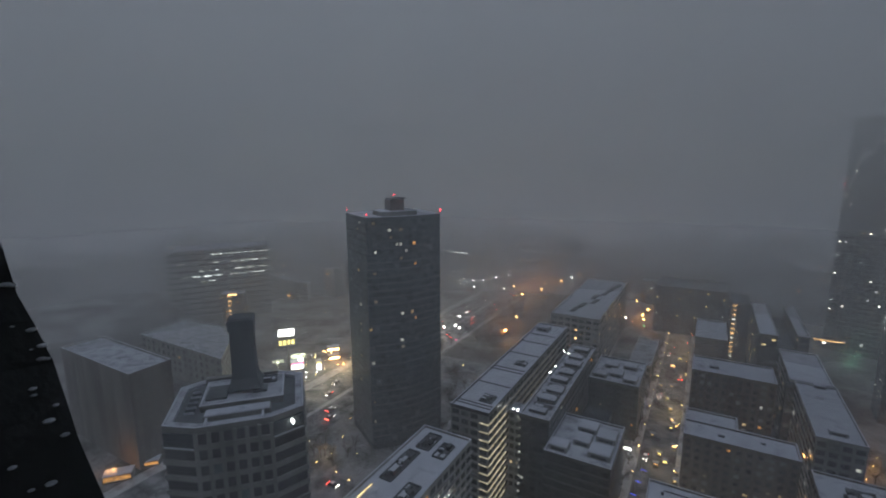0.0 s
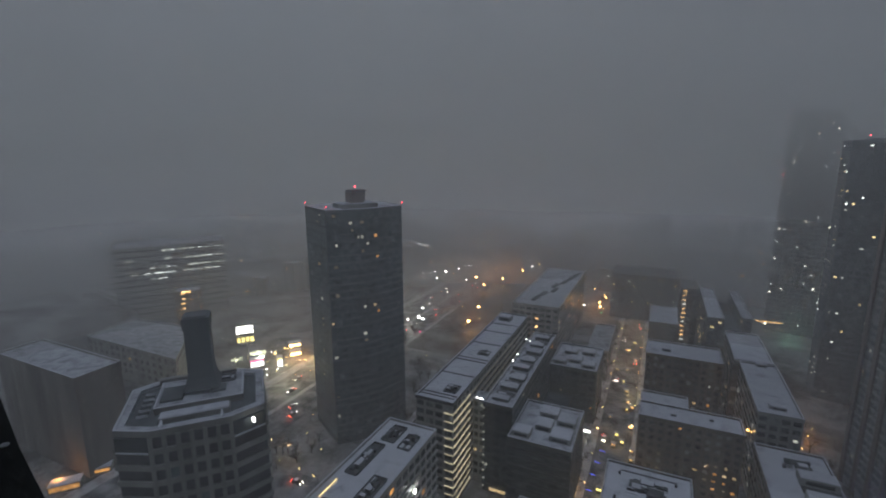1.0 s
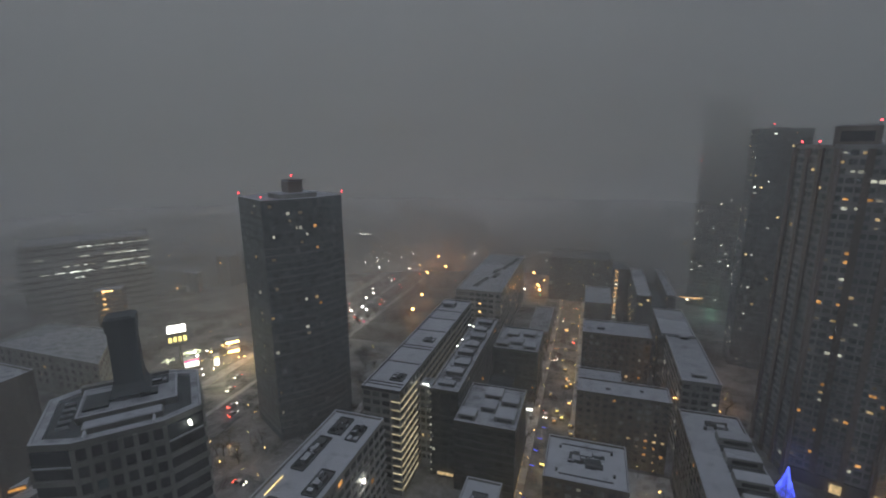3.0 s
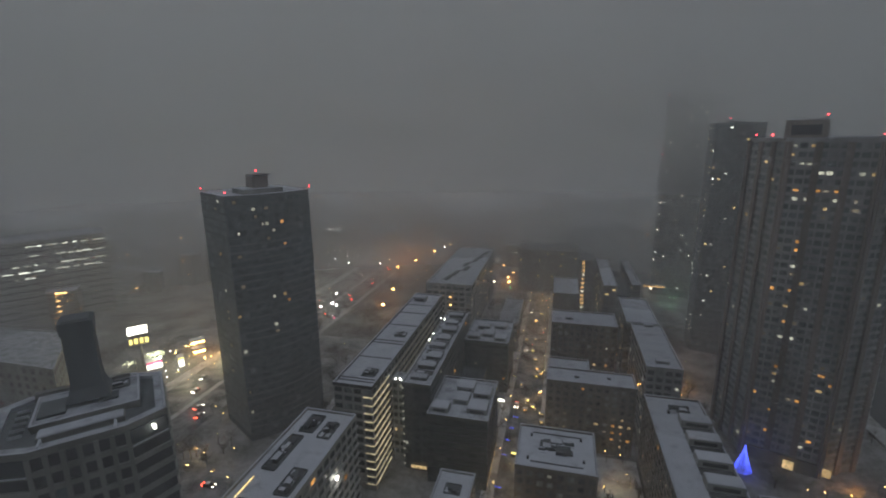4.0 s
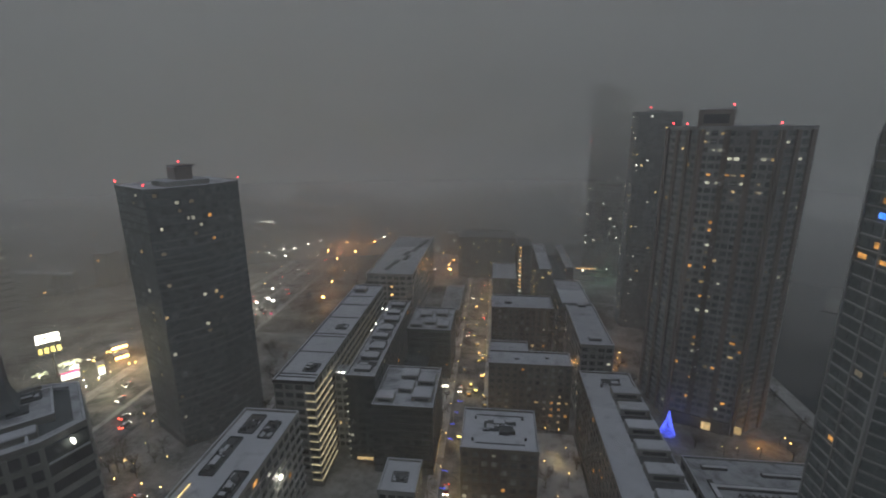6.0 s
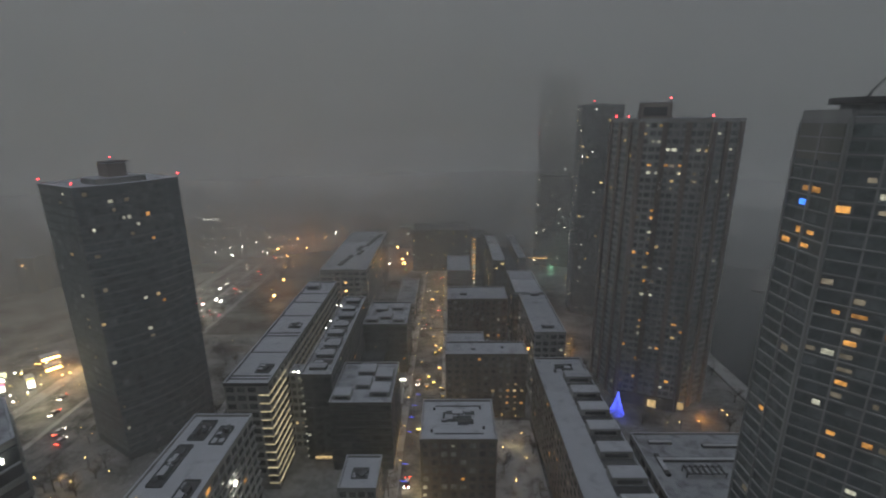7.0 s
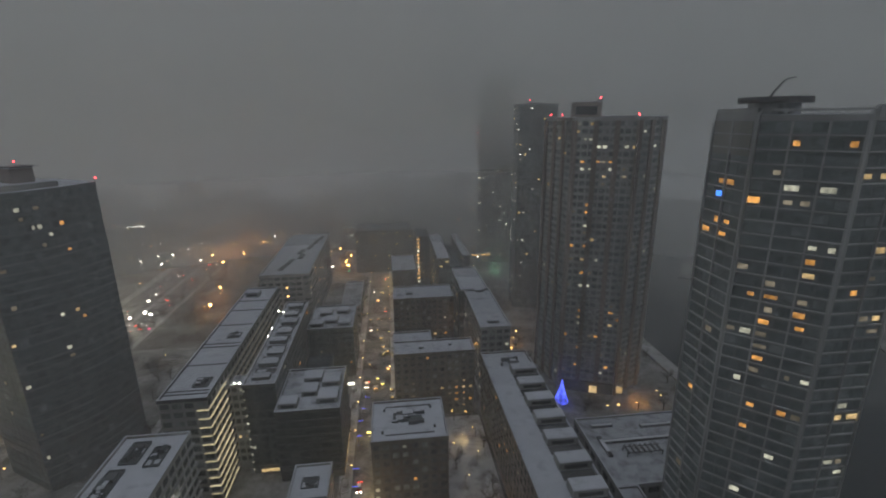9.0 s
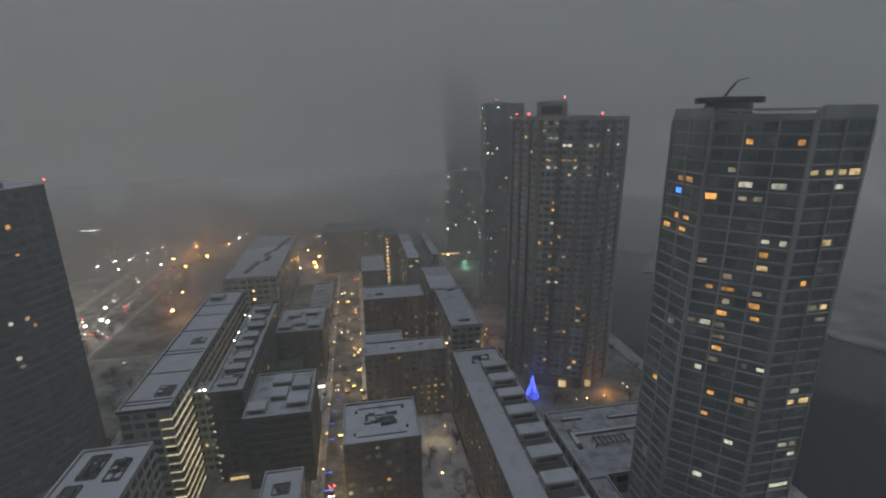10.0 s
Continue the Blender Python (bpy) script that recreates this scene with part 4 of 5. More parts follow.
piece("canopy_light", (6, 0.3, 1.0), LIT_WARM, lobby, (-45.5, 141.9, 2.0))

# bridge between the slabs, flood lamp, shop fronts
BRIDGE = building("link_bridge", "glazed link between two slabs with lamps on its roof", "building", rect(-56.4, -51.9, 146, 152), 33.5, 3.1, CONCRETE_DARK, bay=2.2, lit=0.1, snow=SNOW_THIN, parapet=0.4)
for bx, by, bz in ((-54.9, 146.4, 33.9), (-53.3, 146.4, 33.9), (-52.8, 205, 34.9), (-50.6, 204, 34.9), (-51.6, 187, 34.9), (-51.8, 180, 34.9)):
    rl = thing("roof_lamp", (bx, by, bz - 0.3), "small white flood lamp on a roof edge", "lamp", "roof lamps")
    piece("lamp_base", (0.3, 0.3, 0.5), METAL_DARK, rl, (bx, by, bz))
    piece("lamp_glass", (0.42, 0.35, 0.25), LAMP_WHITE, rl, (bx, by - 0.2, bz + 0.45))
fl = thing("flood_lamp", (-55.0, 98.2, 30.5), "bright white flood lamp on the slab wall", "lamp")
piece("bracket", (0.5, 0.2, 0.2), METAL_DARK, fl, (-55.3, fl.location.y, fl.location.z))
piece("lamp_glass", (0.4, 0.8, 0.8), LAMP_WHITE, fl, (-54.8, fl.location.y, fl.location.z))
glow("flood_glow", (-53.6, fl.location.y, fl.location.z), 260, (1.0, 0.97, 0.85))
for k in range(5):
    piece("shop_window", (0.14, 2.9, 2.6), LIT_SHOP, SQUARE, (-9.1, 124 + 4.1 * k, 1.9))
for k in range(3):
    piece("shop_window", (0.14, 2.0, 2.2), LIT_SHOP, LINK_A, (-1.3, 169.6 + 3.6 * k, 1.8))
for k in range(6):
    piece("shop_window", (0.14, 2.4, 2.0), LIT_WARM, DARK_BLOCK, (-19.7, 140.5 + 4.2 * k, 1.8))
glow("shop_glow", (-12.0, 128, 4), 350, WARM)
glow("shop_glow", (-12.0, 118, 4), 350, WARM)
gate = thing("entrance_canopy", (-23, 193, 0), "bright pale-green lit entrance canopy", "canopy")
piece("canopy_roof", (6.5, 3.0, 0.3), METAL_GREY, gate, (-23, 193, 4.2))
piece("canopy_light", (6.2, 0.3, 1.0), LIT_SIGN, gate, (-23, 191.4, 3.6))
for gx in (-25.8, -20.2):
    piece("canopy_post", (0.25, 0.25, 4.05), METAL_DARK, gate, (gx, 193, 2.03))

# ---- lamps ----


def street_lamp(x, y, h=8.0, look_mat=None, turn=0.0, label="tall steel street lamp with a glowing amber head"):
    s = thing("street_lamp", (x, y, 0.0), label, "street lamp", "street lamps")
    bm = bmesh.new()
    rod(bm, (x, y, 0), (x, y, h), 0.11, 0.07)
    part("pole", bm, METAL_DARK, s)
    ex, ey = x + math.cos(turn) * 1.3, y + math.sin(turn) * 1.3
    bm = bmesh.new()
    rod(bm, (x, y, h - 0.1), (ex, ey, h + 0.15), 0.06)
    part("arm", bm, METAL_DARK, s)
    bm = bmesh.new()
    bmesh.ops.create_uvsphere(bm, u_segments=10, v_segments=6, radius=0.62, matrix=Matrix.Translation((ex, ey, h)) @ Matrix.Diagonal((1.0, 1.0, 0.6, 1)))
    part("lamp_head", bm, look_mat or LAMP_AMBER, s)
    return s


first = street_lamp(-116.6, 287.5, 8.0, LAMP_FAR)
for ob in first.children:
    if ob.name.startswith("lamp_head"):
        ob.scale = (1.25, 1.25, 1.25)
        ob.location = Vector((1.3, 0, 8.0)) * -0.25
PARK_LAMPS = ((-119.5, 319), (-138.5, 380), (-153.5, 406), (-148.5, 441), (-127.5, 407.5), (-45, 407), (-36.2, 385), (-36.3, 370), (-36.8, 358), (-120, 446))
STREET = [(-18.6, 100 + 19 * k) for k in range(16)] + [(-2.4, 108 + 19 * k) for k in range(15)]
SMALL = ((-146.4, 156), (-138.9, 151.6), (-129.5, 138.9), (-117.8, 134), (-128.7, 119.7), (-117.1, 118.5), (-108.3, 119.7), (-142, 130), (-136, 120), (-97.5, 180), (-97.5, 205), (-120, 231))
for x, y in PARK_LAMPS:
    copy_thing(first, pose(x, y, 0, 0, 0, rnd.uniform(0, 360)))
small = street_lamp(-128, 128, 4.0, LAMP_AMBER, 0.0, "short path lamp with an amber head")
for ob in small.children:
    if ob.name.startswith("lamp_head"):
        ob.scale = (0.3, 0.3, 0.3)
        ob.location = Vector((1.3, 0, 4.0)) * 0.7
for x, y in SMALL:
    copy_thing(small, pose(x, y, 0, 0, 0, rnd.uniform(0, 360)))
for k, (x, y) in enumerate(STREET):
    copy_thing(small, pose(x, y, 0.16, 0, 0, 0 if x < -10 else 180))
WHITE_FAR = ((-137, 455), (-132, 456), (-116, 463), (-109, 466), (-101, 485), (-95, 488), (-159, 389), (-154.6, 274), (-145.5, 279), (-186, 384))
white = street_lamp(-152.3, 281, 8.0, LAMP_WHITE, 0.0, "tall steel street lamp with a white head")
for ob in white.children:
    if ob.name.startswith("lamp_head"):
        ob.scale = (1.25, 1.25, 1.25)
        ob.location = Vector((1.3, 0, 8.0)) * -0.25
for x, y in WHITE_FAR:
    copy_thing(white, pose(x, y, 0, 0, 0, rnd.uniform(0, 360)))
for x, y in ((18, 104), (24, 112), (21, 128), (27, 138), (20, 146), (29, 152), (22, 163), (28, 164), (70, 128), (85, 140), (89, 133), (95, 150), (86, 158), (92, 160), (100, 160), (111, 168), (112, 165), (62, 188), (58, 214), (63, 225), (68, 232), (60, 236)):
    copy_thing(small, pose(x, y, 0.1 if y < 130 or x < 60 else 0.0, 0, 0, rnd.uniform(0, 360)))

for x, y in ((-117, 467), (-111.4, 473), (-107, 481), (-102, 488), (-97, 492), (-143, 541), (-138, 546), (-132, 538), (-126, 542), (-120, 548), (-114, 540), (-176, 446), (-184, 430), (-191, 412), (-198, 408), (-206, 396), (-159, 300), (-47, 358)):
    copy_thing(white, pose(x, y, 0, 0, 0, rnd.uniform(0, 360)))
for x, y in ((-186, 350), (-176, 322), (-168, 414), (-118, 470), (-160, 455), (-188, 300)):
    copy_thing(small, pose(x, y, 0, 0, 0, rnd.uniform(0, 360)))

# what the lamps throw on the snow, the streets and the fog
for k in range(7):
    glow("street_glow", (-10.5 + (k % 2) * 3, 112 + 42 * k, 6), 1100, (1.0, 0.68, 0.28))
for x, y, w in ((-117, 289, 2600), (-121, 320, 1500), (-138, 383, 3000), (-150, 425, 3500), (-40, 385, 2600), (-128, 410, 2500)):
    glow("park_glow", (x, y, 7.2), w, AMBER)
for x, y, z, w, c in ((-206, 188, 6, 6500, (1.0, 0.97, 0.6)), (-190, 205, 8, 5000, AMBER), (-172, 172, 7, 2200, (1.0, 0.88, 0.5)), (-165, 270, 10, 6000, (1.0, 0.95, 0.62)), (-196, 79, 4, 800, AMBER), (-180, 200, 7, 3000, (1.0, 0.88, 0.5)), (-130, 128, 5, 450, WARM), (104, 166, 3.5, 700, AMBER),
                      (33, 205, 12, 900, AMBER), (29, 112, 4, 450, AMBER), (24, 150, 4, 300, WARM), (-54, 150, 3, 800, WARM), (82, 352, 5, 700, (0.4, 1.0, 0.6)), (63, 230, 5, 1200, AMBER)):
    glow("lamp_glow", (x, y, z), w, c)

# ---- avenue details ----
strip("median", rect(-163.4, -161.0, 60, 690), 0.2, PAVE, "snowy raised median of the avenue", "median")
LINES = shader("worn_lane_paint", (0.5, 0.5, 0.48), 0.8, var=0.3)
for lx in (-153.6, -171.0):
    marks = crowd("lane_marks", [((lx, 64 + 9 * k, 0.024), (0.25, 3.6, 0.006), 0) for k in range(66)], LINES, None)
    tagged(marks, "worn white lane marks on the avenue", "road marking", "", "stuff")
for lx, ly, kind in ((-156.5, 258, LAMP_GREEN), (-34, 352, LAMP_GREEN), (-140, 262, LAMP_PINK), (-150, 252, LAMP_PINK)):
    sig = thing("traffic_light", (lx, ly, 0), "traffic signal glowing on a dark pole", "traffic light", "traffic lights")
    bm = bmesh.new()
    rod(bm, (lx, ly, 0), (lx, ly, 5.0), 0.1)
    part("pole", bm, METAL_DARK, sig)
    piece("signal_box", (0.6, 0.5, 1.6), METAL_DARK, sig, (lx, ly, 5.6))
    piece("signal_lens", (1.0, 0.3, 0.8), kind, sig, (lx, ly - 0.4, 5.6))

# ---- signs beside the avenue ----
sd = Vector((6.9, 8.2)).normalized()
st = math.atan2(sd.y, sd.x)
board = thing("billboard", (-215.6, 185, 0), "bright white billboard over four yellow panels on a steel mast", "billboard")
bm = bmesh.new()
rod(bm, (-215.6, 186, 0), (-215.6, 186, 16), 0.5)
part("mast", bm, METAL_DARK, board)
piece("frame", (9.4, 0.5, 10.6), METAL_DARK, board, (-215.9, 185.6, 18.2), st)
nb = Vector((sd.y, -sd.x)) * 0.45
piece("screen", (9.2, 0.2, 4.4), LIT_SIGN, board, (-215.9 + nb.x, 185.6 + nb.y, 21.5), st)
for k, (u, w, h) in enumerate(((-2.9, 0.7, 3.2), (-0.6, 1.6, 0.7), (1.9, 0.5, 3.4), (3.6, 0.9, 1.2), (-1.6, 0.4, 2.2), (0.8, 0.3, 2.8))):
    c = Vector((-215.9, 185.6)) + sd * u + nb * 1.4
    piece("screen_bar", (w, 0.12, h), METAL_DARK, board, (c.x, c.y, 21.5), st)
for k in range(4):
    c = Vector((-215.9, 185.6)) + sd * (k * 2.4 - 3.6) + nb
    piece("panel", (1.5, 0.2, 2.8), LIT_YELLOW, board, (c.x, c.y, 15.3), st)
for sx, sy, w, h, m, m2 in ((-205.6, 182.7, 7, 4.0, LIT_SIGN, LAMP_PINK), (-193.6, 188.2, 2.4, 5.0, LIT_SIGN, LIT_YELLOW), (-208, 216, 7, 1.2, LAMP_AMBER, LIT_AMBER), (-197.5, 205.4, 6, 1.6, LAMP_AMBER, LIT_AMBER), (-190.5, 77, 9, 1.8, LIT_AMBER, LIT_AMBER), (-189, 89, 5, 1.2, LIT_AMBER, LIT_AMBER)):
    kiosk = thing("shop_pavilion", (sx, sy + 3, 0), "small flat-roofed shop with a glowing sign front", "shop", "roadside shops")
    piece("shop_body", (w + 1, 5, h + 1.2), CONCRETE_DARK, kiosk, (sx - 1.6, sy + 2.2, (h + 1.2) / 2), st)
    piece("roof_snow", (w + 0.8, 4.8, 0.25), SNOW, kiosk, (sx - 1.6, sy + 2.2, h + 1.35), st)
    n2 = Vector((sd.y, -sd.x)) * 2.62
    piece("sign_face", (w, 0.2, h * 0.7), m, kiosk, (sx - 1.6 + n2.x, sy + 2.2 + n2.y, h * 0.5 + 0.7), st)
    piece("sign_band", (w, 0.24, h * 0.2), m2, kiosk, (sx - 1.6 + n2.x, sy + 2.2 + n2.y, h + 0.75), st)
bar = thing("light_sign", (-221.9, 425.6, 0), "long white light bar on a dark far block", "light sign")
piece("block", (26, 14, 30), CONCRETE_DARK, bar, (-224, 431, 15))
piece("light_bar", (14, 0.3, 0.5), LIT_SIGN, bar, (-221, 423.7, 31.2))
piece("bar_post", (0.4, 0.4, 1.8), METAL_DARK, bar, (-221, 424.4, 30.6))

# ---- blue light tree ----
xt = thing("light_tree", (70.3, 170.6, 0), "cone of blue light strings in the square", "light tree")
bm = bmesh.new()
rod(bm, (70.3, 170.6, 0), (70.3, 170.6, 10.2), 0.12)
part("mast", bm, METAL_DARK, xt)
for k in range(26):
    a = k / 26 * 2 * math.pi
    bm = bmesh.new()
    pts = [(2.9 * (1 - s) ** 1.25 + 0.08, 10.2 * s + 0.3) for s in (0, 0.25, 0.5, 0.75, 1.0)]
    for (r0, z0), (r1, z1) in zip(pts, pts[1:]):
        rod(bm, (70.3 + r0 * math.cos(a), 170.6 + r0 * math.sin(a), z0), (70.3 + r1 * math.cos(a), 170.6 + r1 * math.sin(a), z1), 0.09, sides=5)
    part("light_string", bm, LAMP_BLUE, xt)
glow("tree_glow", (70.3, 166, 2), 45, (0.12, 0.16, 1.0))
for y, x in ((176, -13.6), (168, -14.4), (160, -15.2), (151, -15.3), (134, -15.6), (126, -15.4), (117, -15.5)):
    g = thing("blue_garland", (x, y, 0.02), "short blue light bar hung from a street post", "light garland", "blue garlands")
    part("light_string", boxes(*[((x + 0.5 * q - 0.5, y, 6.0 - 0.05 * q), (0.42, 0.16, 0.16)) for q in range(4)]), LAMP_BLUE, g)
    bm = bmesh.new()
    rod(bm, (x - 0.9, y, 0.02), (x - 0.9, y, 6.4), 0.08)
    rod(bm, (x - 0.9, y, 6.3), (x + 1.1, y, 6.1), 0.04)
    part("post", bm, METAL_DARK, g)

# ---- added stalls that stand in for the street's warm light spots ----
rs = random.Random(31)
for x, y in ((-9.6, 197.6), (-10.2, 189.3), (-7.1, 192.7), (-7, 229.3), (-6.9, 221.4), (-9.8, 266.6), (-10.6, 250.8), (-2.8, 187.7), (-2.8, 181.6), (-4.6, 206), (-12.2, 158.7), (-4.9, 224.2), (-13.7, 211.4), (-15, 265.3), (-8.4, 240), (-10, 168.3), (-6, 282), (-11, 296), (-8, 310)):
    st_ = thing("market_stall", (x, y, 0.02), "made-up street stall holding a warm spot of light", "stall", "street stalls")
    lit_ = rs.choice((LIT_YELLOW, LIT_FAR, LIT_FAR, LIT_SHOP))
    piece("counter", (2.0, 1.2, 1.0), BRICK_BROWN, st_, (x, y, 0.52))
    for dx in (-0.9, 0.9):
        piece("post", (0.1, 0.1, 1.3), METAL_DARK, st_, (x + dx, y + 0.4, 1.67))
    piece("awning", (2.3, 1.5, 0.14), SNOW_THIN, st_, (x, y + 0.2, 2.39))
    piece("light_panel", (rs.uniform(0.6, 1.8), 0.16, rs.uniform(0.25, 0.55)), lit_, st_, (x, y - 0.5, 1.75))

# ---- light sprays and small lamps beside the signs ----
for x, y, h, n in ((-212.5, 191, 7.5, 11), (-219, 181, 5.5, 5)):
    sp = thing("light_spray", (x, y, 0), "tree of arching white-green light strings on a mast", "light tree", "light sprays")
    bm = bmesh.new()
    rod(bm, (x, y, 0), (x, y, h * 0.6), 0.16)
    part("mast", bm, METAL_DARK, sp)
    for k in range(n):
        a = 2 * math.pi * k / n + 0.3
        bm = bmesh.new()
        pts = [(0.1 + h * 0.62 * q, h * (0.6 + 0.55 * q - 0.5 * q * q)) for q in (0, 0.35, 0.7, 1.0)]
        for (r0, z0), (r1, z1) in zip(pts, pts[1:]):
            rod(bm, (x + r0 * math.cos(a), y + r0 * math.sin(a), z0), (x + r1 * math.cos(a), y + r1 * math.sin(a), z1), 0.11, sides=5)
        part("light_string", bm, LIT_SPRAY, sp)
rl = random.Random(21)
for k in range(26):
    x, y = rl.uniform(-214, -186), rl.uniform(168, 214)
    lot = thing("bollard_lamp", (x, y, 0), "low bollard lamp with a pale glowing head", "lamp", "bollard lamps")
    piece("bollard", (0.25, 0.25, 1.2), METAL_DARK, lot, (x, y, 0.6))
    piece("lamp_head", (0.4, 0.4, 0.3), rl.choice((LAMP_WHITE, LIT_SPRAY, LIT_YELLOW, LAMP_AMBER)), lot, (x, y, 1.35))
canopy = thing("station_canopy", (72.5, 366, 0), "long low canopy with an amber light strip", "canopy")
piece("canopy_roof", (17, 4, 0.5), METAL_GREY, canopy, (72.5, 366, 10.6), -0.02)
piece("light_strip", (15, 0.25, 0.5), LIT_FAR, canopy, (72.5, 363.8, 10.0), -0.02)
for x in (65.5, 79.5):
    piece("canopy_post", (0.4, 0.4, 10.3), METAL_DARK, canopy, (x, 366, 5.15))

# ---- cars ----


def car(x, y, turn, paint, label):
    c = thing("car", (x, y, 0.02), label, "car", "cars on the streets")
    bm = bmesh.new()
    box(bm, (x, y, 0.72), (1.8, 4.4, 0.75), 0, 0.18)
    body = part("body", bm, paint, c)
    bm = bmesh.new()
    made = bmesh.ops.create_cube(bm, size=1, matrix=Matrix.Translation((x, y - 0.15, 1.35)) @ Matrix.Diagonal((1.6, 2.4, 0.6, 1)))
    for v in made["verts"]:
        if v.co.z > 1.4:
            v.co.y = y - 0.15 + (v.co.y - y + 0.15) * 0.65
    part("cabin", bm, GLASS, c)
    part("roof_snow", boxes(((x, y - 0.15, 1.68), (1.35, 1.5, 0.08))), SNOW, c)
    for sx in (-0.85, 0.85):
        for sy in (-1.35, 1.35):
            bm = bmesh.new()
            rod(bm, (x + sx - 0.1, y + sy, 0.34), (x + sx + 0.1, y + sy, 0.34), 0.34, sides=12)
            part("wheel", bm, METAL_DARK, c)
    for sx in (-0.65, 0.65):
        part("headlight", boxes(((x + sx, y + 2.24, 0.8), (0.4, 0.14, 0.24))), HEAD_LAMP, c)
        part("tail_light", boxes(((x + sx, y - 2.24, 0.85), (0.4, 0.14, 0.24))), TAIL_RED, c)
    c.rotation_euler = (0, 0, turn)
    return c


PAINT = [shader("car_paint_" + n, c, 0.35, 0.2, var=0.1, gloss=0.5) for n, c in (("grey", (0.2, 0.2, 0.21)), ("black", (0.03, 0.03, 0.035)), ("silver", (0.45, 0.46, 0.47)), ("red", (0.25, 0.03, 0.03)))]
cars = [car(-156 - 5 * k, 268 + 9 * k, 0 if k % 2 else math.pi, PAINT[k], "%s car with its lights on in the slush" % ("grey", "black", "silver", "dark red")[k]) for k in range(4)]
for k in range(30):
    lane = k % 4
    away = lane < 2
    copy_thing(cars[rnd.randrange(4)], pose((-151, -156, -168, -174)[lane], 150 + 10.2 * k + rnd.uniform(-3, 3), 0.02, 0, 0, 0 if away else 180))
for k in range(9):
    copy_thing(cars[rnd.randrange(4)], pose(-14.5 if k % 2 else -6.2, 104 + 30 * k + rnd.uniform(-4, 4), 0.02, 0, 0, 180 if k % 2 else 0))
for k in range(5):
    copy_thing(cars[rnd.randrange(4)], pose(-140 + 12 * k, 108.5 if k % 2 else 117, 0.02, 0, 0, 90 if k % 2 else -90))
for k in range(6):
    copy_thing(cars[rnd.randrange(4)], pose(-91 if k % 2 else -81, 125 + 17 * k, 0.02, 0, 0, 180 if k % 2 else 0))

# ---- bare trees ----
BARK = shader("bark", (0.09, 0.075, 0.06), 0.95, var=0.3, fine=12)
TWIG = shader("frosted_twigs", (0.16, 0.145, 0.13), 0.95, var=0.35, fine=8)


def bare_tree(x, y, h, seed):
    rg = random.Random(seed)
    t = thing("tree", (x, y, 0), "bare winter tree with frost-dusted twigs", "tree", "bare trees")
    bm = bmesh.new()
    rod(bm, (x, y, 0), (x, y, h * 0.4), 0.2, 0.13, 7)
    part("trunk", bm, BARK, t)
    limbs, twigs = bmesh.new(), bmesh.new()
    for k in range(7):
        a, up = rg.uniform(0, 6.3), rg.uniform(0.5, 1.1)
        s = Vector((x, y, h * rg.uniform(0.28, 0.4)))
        e = s + Vector((math.cos(a) * math.cos(up), math.sin(a) * math.cos(up), math.sin(up))) * h * rg.uniform(0.35, 0.55)
        rod(limbs, s, e, 0.09, 0.04, 5)
        for j in range(12):
            q = s.lerp(e, rg.uniform(0.35, 1.0))
            w = Vector((rg.gauss(0, 1), rg.gauss(0, 1), rg.gauss(0.5, 0.7))).normalized() * h * rg.uniform(0.1, 0.24)
            rod(twigs, q, q + w, 0.045, 0.02, 3)
            for i in range(2):
                q2 = q + w * rg.uniform(0.4, 1.0)
                w2 = Vector((rg.gauss(0, 1), rg.gauss(0, 1), rg.gauss(0.4, 0.7))).normalized() * h * 0.1
                rod(twigs, q2, q2 + w2, 0.03, 0.015, 3)
    part("limbs", limbs, BARK, t)
    part("crown", twigs, TWIG, t)
    return t


kinds3 = [bare_tree(18.5 + 4.5 * k, 100 + 9 * k, 7 + k, 40 + k) for k in range(3)]
SPOTS = [(31, 112), (30, 126), (19, 136), (31, 146), (60, 205), (63, 218), (66, 206), (60, 240), (58, 252), (64, 245), (120, 165), (124, 178), (126, 200), (60, 175), (63, 164), (78, 163), (110, 158), (118, 150)]
SPOTS += [(-20.2, 96 + 15 * k) for k in range(18)] + [(-98.2, 128 + 14 * k) for k in range(7)]
SPOTS += [(rnd.uniform(-140, -80), rnd.uniform(250, 425)) for k in range(45)] + [(-144.4, 250 + 13 * k) for k in range(12)]
SPOTS += [(rnd.uniform(-140, -100), rnd.uniform(190, 228)) for k in range(16)] + [(rnd.uniform(-140, -122), rnd.uniform(122, 140)) for k in range(8)]
for k, (x, y) in enumerate(SPOTS):
    s = rnd.uniform(0.8, 1.25)
    copy_thing(kinds3[k % 3], pose(x, y, 0.05, 0, 0, rnd.uniform(0, 360)) @ Matrix.Diagonal((s, s, s, 1)))

# ---- distant low city ----
rows, lights_w, lights_a = [], [], []
rg = random.Random(5)
for k in range(420):
    a, r = radians(rg.uniform(-10, 82)), rg.uniform(440, 900)
    x, y = -r * math.sin(a), r * math.cos(a)
    if -190 < x < -140 or (-60 < x < 120 and y < 420):
        continue
    h = rg.choice((6, 9, 12, 18, 24, 30)) * rg.uniform(0.8, 1.2)
    s = (rg.uniform(14, 34), rg.uniform(14, 34), h)
    rows.append(((x, y, h / 2), s, rg.choice((0, 0, 0.3))))
    for i in range(1):
        (lights_w if rg.random() < 0.5 else lights_a).append(((x + rg.uniform(-s[0], s[0]) * 0.45, y - s[1] / 2 - 0.9, rg.uniform(2, h)), (1.6, 0.4, 0.8), 0))
city = crowd("distant_city", rows, CONCRETE_DARK, None, "low dark city blocks fading into fog")
tagged(city, "low dark city blocks fading into fog", "buildings", "", "stuff")
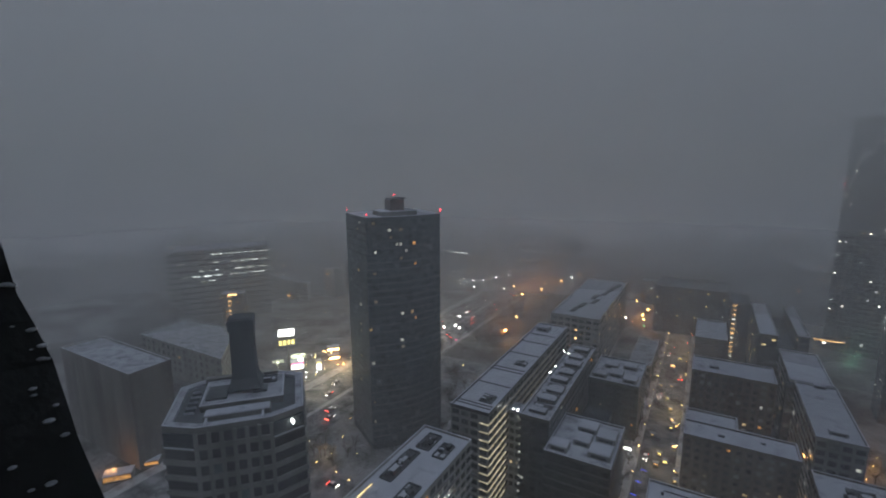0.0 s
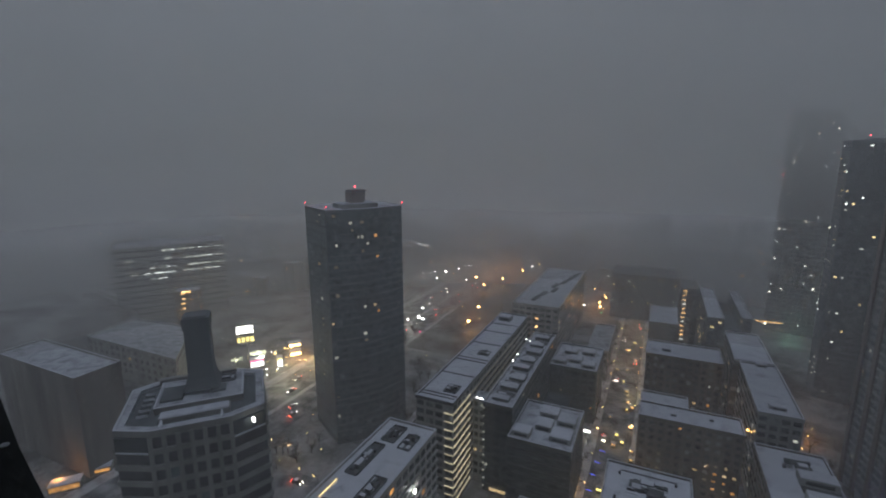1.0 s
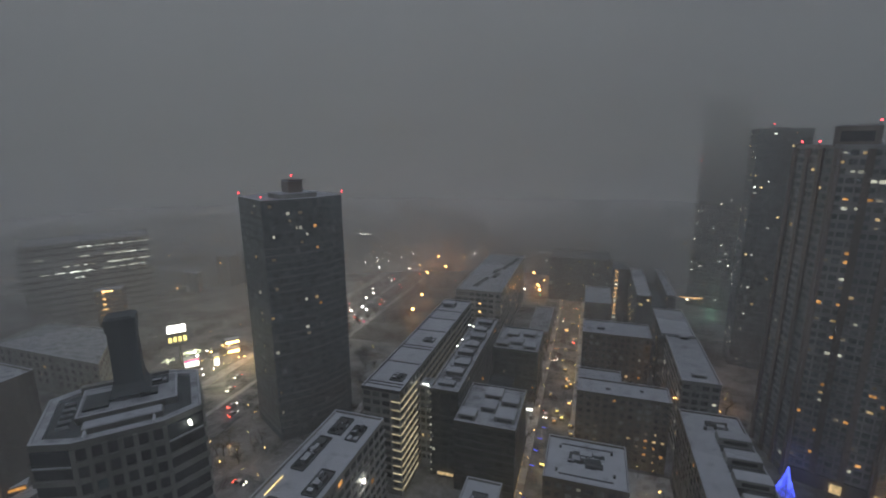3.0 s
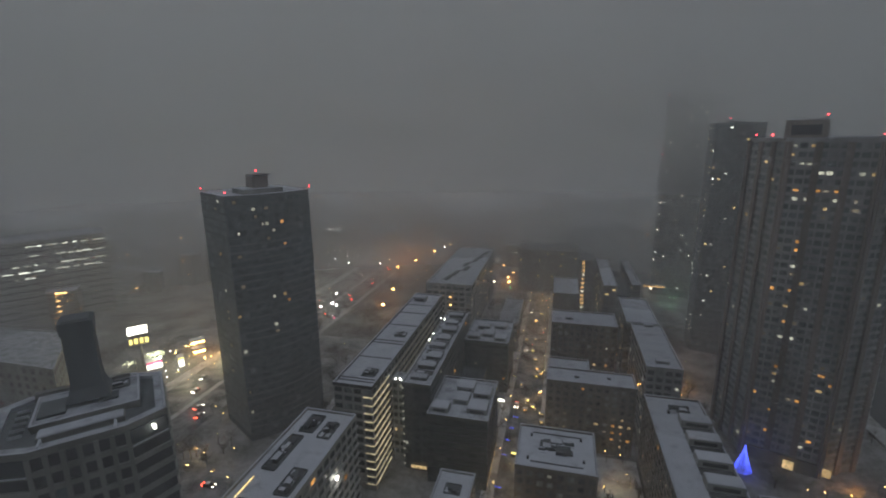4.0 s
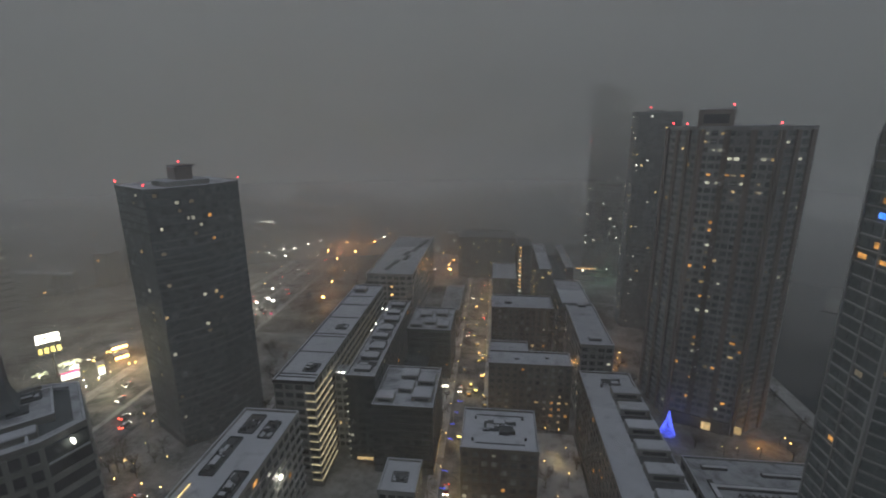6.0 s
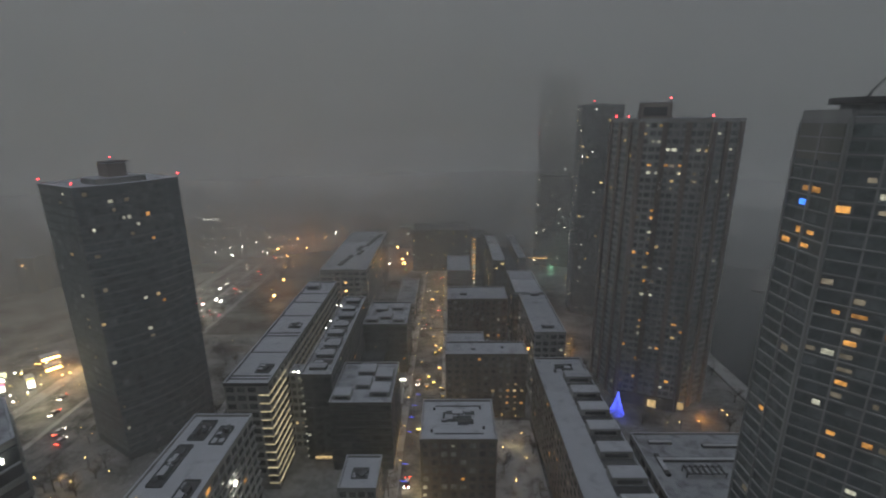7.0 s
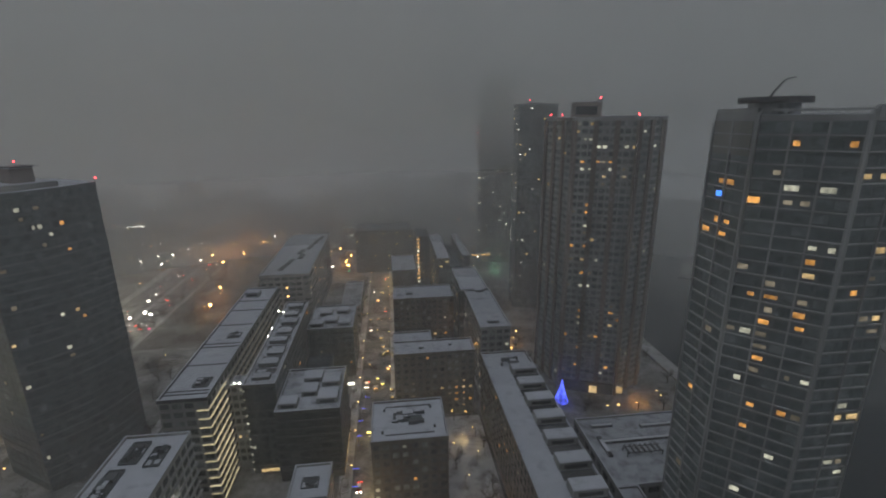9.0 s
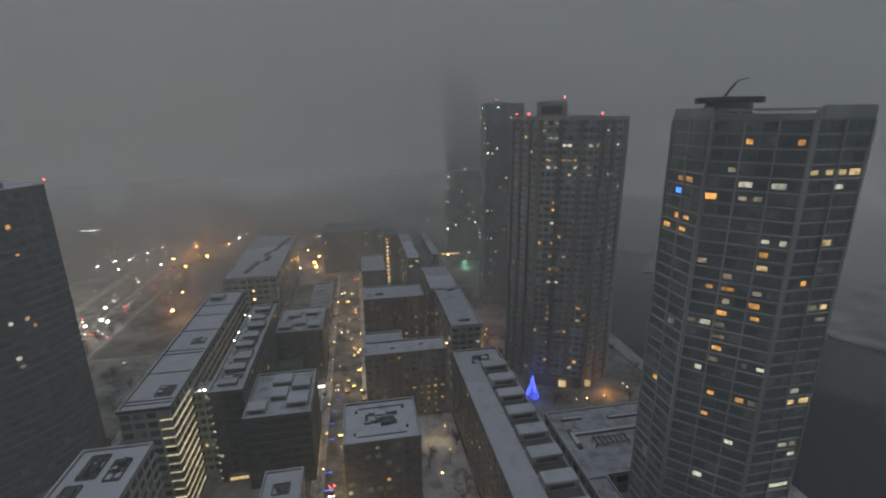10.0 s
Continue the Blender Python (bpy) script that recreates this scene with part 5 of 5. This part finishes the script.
tagged(crowd("distant_windows", lights_w, LIT_GLARE, None), "scattered pale lights of the distant city", "lights", "", "stuff")
tagged(crowd("distant_windows", lights_a, LIT_FAR, None), "scattered amber lights of the distant city", "lights", "", "stuff")

# ---- podium garden ----
pergola = thing("pergola", (82, 127, 7.8), "row of dark pergola beams on the snowy podium", "pergola")
for k in range(7):
    piece("beam", (0.6, 4.2, 0.3), METAL_DARK, pergola, (77 + k * 1.9, 127, 9.6))
for dx in (76.5, 89.2):
    for dy in (125.4, 128.6):
        piece("post", (0.25, 0.25, 1.75), METAL_DARK, pergola, (dx, dy, 8.65))
for dy in (125.4, 128.6):
    piece("rail", (13.2, 0.2, 0.25), METAL_DARK, pergola, (82.9, dy, 9.55 - 0.2))
for hx, hy, hw, hd in ((84, 133.2, 26, 1.6), (71, 131, 1.4, 10), (96, 140, 14, 1.4), (75, 142, 8, 1.5)):
    pl = thing("planter", (hx, hy, 7.78), "long dark planter with snow along its edge", "planter", "podium planters")
    piece("planter_wall", (hw, hd, 0.9), METAL_DARK, pl, (hx, hy, 8.2))
    piece("planter_snow", (hw * 0.97, hd * 0.6, 0.12), SNOW, pl, (hx, hy, 8.7))

# ---- the building that the view is taken from ----
host = thing("viewing_tower", (0, -12, 0), "dark tower from whose window the city is seen", "tower")
part("wall", boxes(((0, -13, 65), (30, 24, 130))), CONCRETE_DARK, host)
bm = bmesh.new()
ey = EYE


def ray_at(yaw, pitch, r):
    y, p = radians(yaw), radians(pitch)
    return ey + Vector((-math.sin(y) * math.cos(p), math.cos(y) * math.cos(p), math.sin(p))) * r


edge = ((75.6, 2, 1.25), (74.2, -4, 1.25), (73.6, -7.1, 1.25), (73.2, -11.2, 1.24), (72.4, -14, 1.23), (71.4, -18, 1.22), (70.4, -25.6, 1.2), (69.1, -31.2, 1.2), (67, -42, 1.2))
ins = [ray_at(a, p, r) for a, p, r in edge]
outs = [ray_at(a + 16, p + 1, r * 1.05) for a, p, r in edge]
back = [v + (v - ey) * 0.09 for v in ins]
lines = [[bm.verts.new(v) for v in row] for row in (ins, back, outs)]
for i in range(len(edge) - 1):
    for a, b in ((0, 1), (1, 2), (2, 0)):
        bm.faces.new((lines[a][i], lines[a][i + 1], lines[b][i + 1], lines[b][i]))
for k in (0, -1):
    bm.faces.new([row[k] for row in lines])
FRAME = shader("wet_window_frame", (0.02, 0.022, 0.022), 0.35, 0.2, var=0.4, scale=8, fine=40, bump=0.3, dist=0.01)
window_frame = part("window_frame", bm, FRAME, host, "dark wet window frame flecked with snow")
rg = random.Random(3)
for k in range(90):
    i = rg.randrange(1, len(ins) - 2)
    u, w = rg.random(), rg.random()
    p = (ins[i] * (1 - u) + ins[i + 1] * u) * (1 - w) + (outs[i] * (1 - u) + outs[i + 1] * u) * w
    q = p + (ey - p).normalized() * 0.003
    bm = bmesh.new()
    s = rg.uniform(0.002, 0.006)
    bmesh.ops.create_uvsphere(bm, u_segments=7, v_segments=5, radius=1, matrix=Matrix.Translation(q) @ Matrix.Diagonal((s * 1.8, s * 1.8, s * 0.7, 1)))
    part("snow_fleck", bm, METAL_GREY, window_frame)

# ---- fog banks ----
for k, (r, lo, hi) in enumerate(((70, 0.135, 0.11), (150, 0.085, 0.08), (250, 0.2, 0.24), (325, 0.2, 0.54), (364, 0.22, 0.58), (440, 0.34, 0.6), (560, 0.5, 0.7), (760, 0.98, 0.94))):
    bm = bmesh.new()
    seg = 96
    vs = [[bm.verts.new((r * math.cos(2 * math.pi * i / seg), r * math.sin(2 * math.pi * i / seg), z)) for i in range(seg)] for z in (-0.5, 60, 150, 700)]
    for a, b in zip(vs, vs[1:]):
        for i in range(seg):
            bm.faces.new((a[i], a[(i + 1) % seg], b[(i + 1) % seg], b[i]))
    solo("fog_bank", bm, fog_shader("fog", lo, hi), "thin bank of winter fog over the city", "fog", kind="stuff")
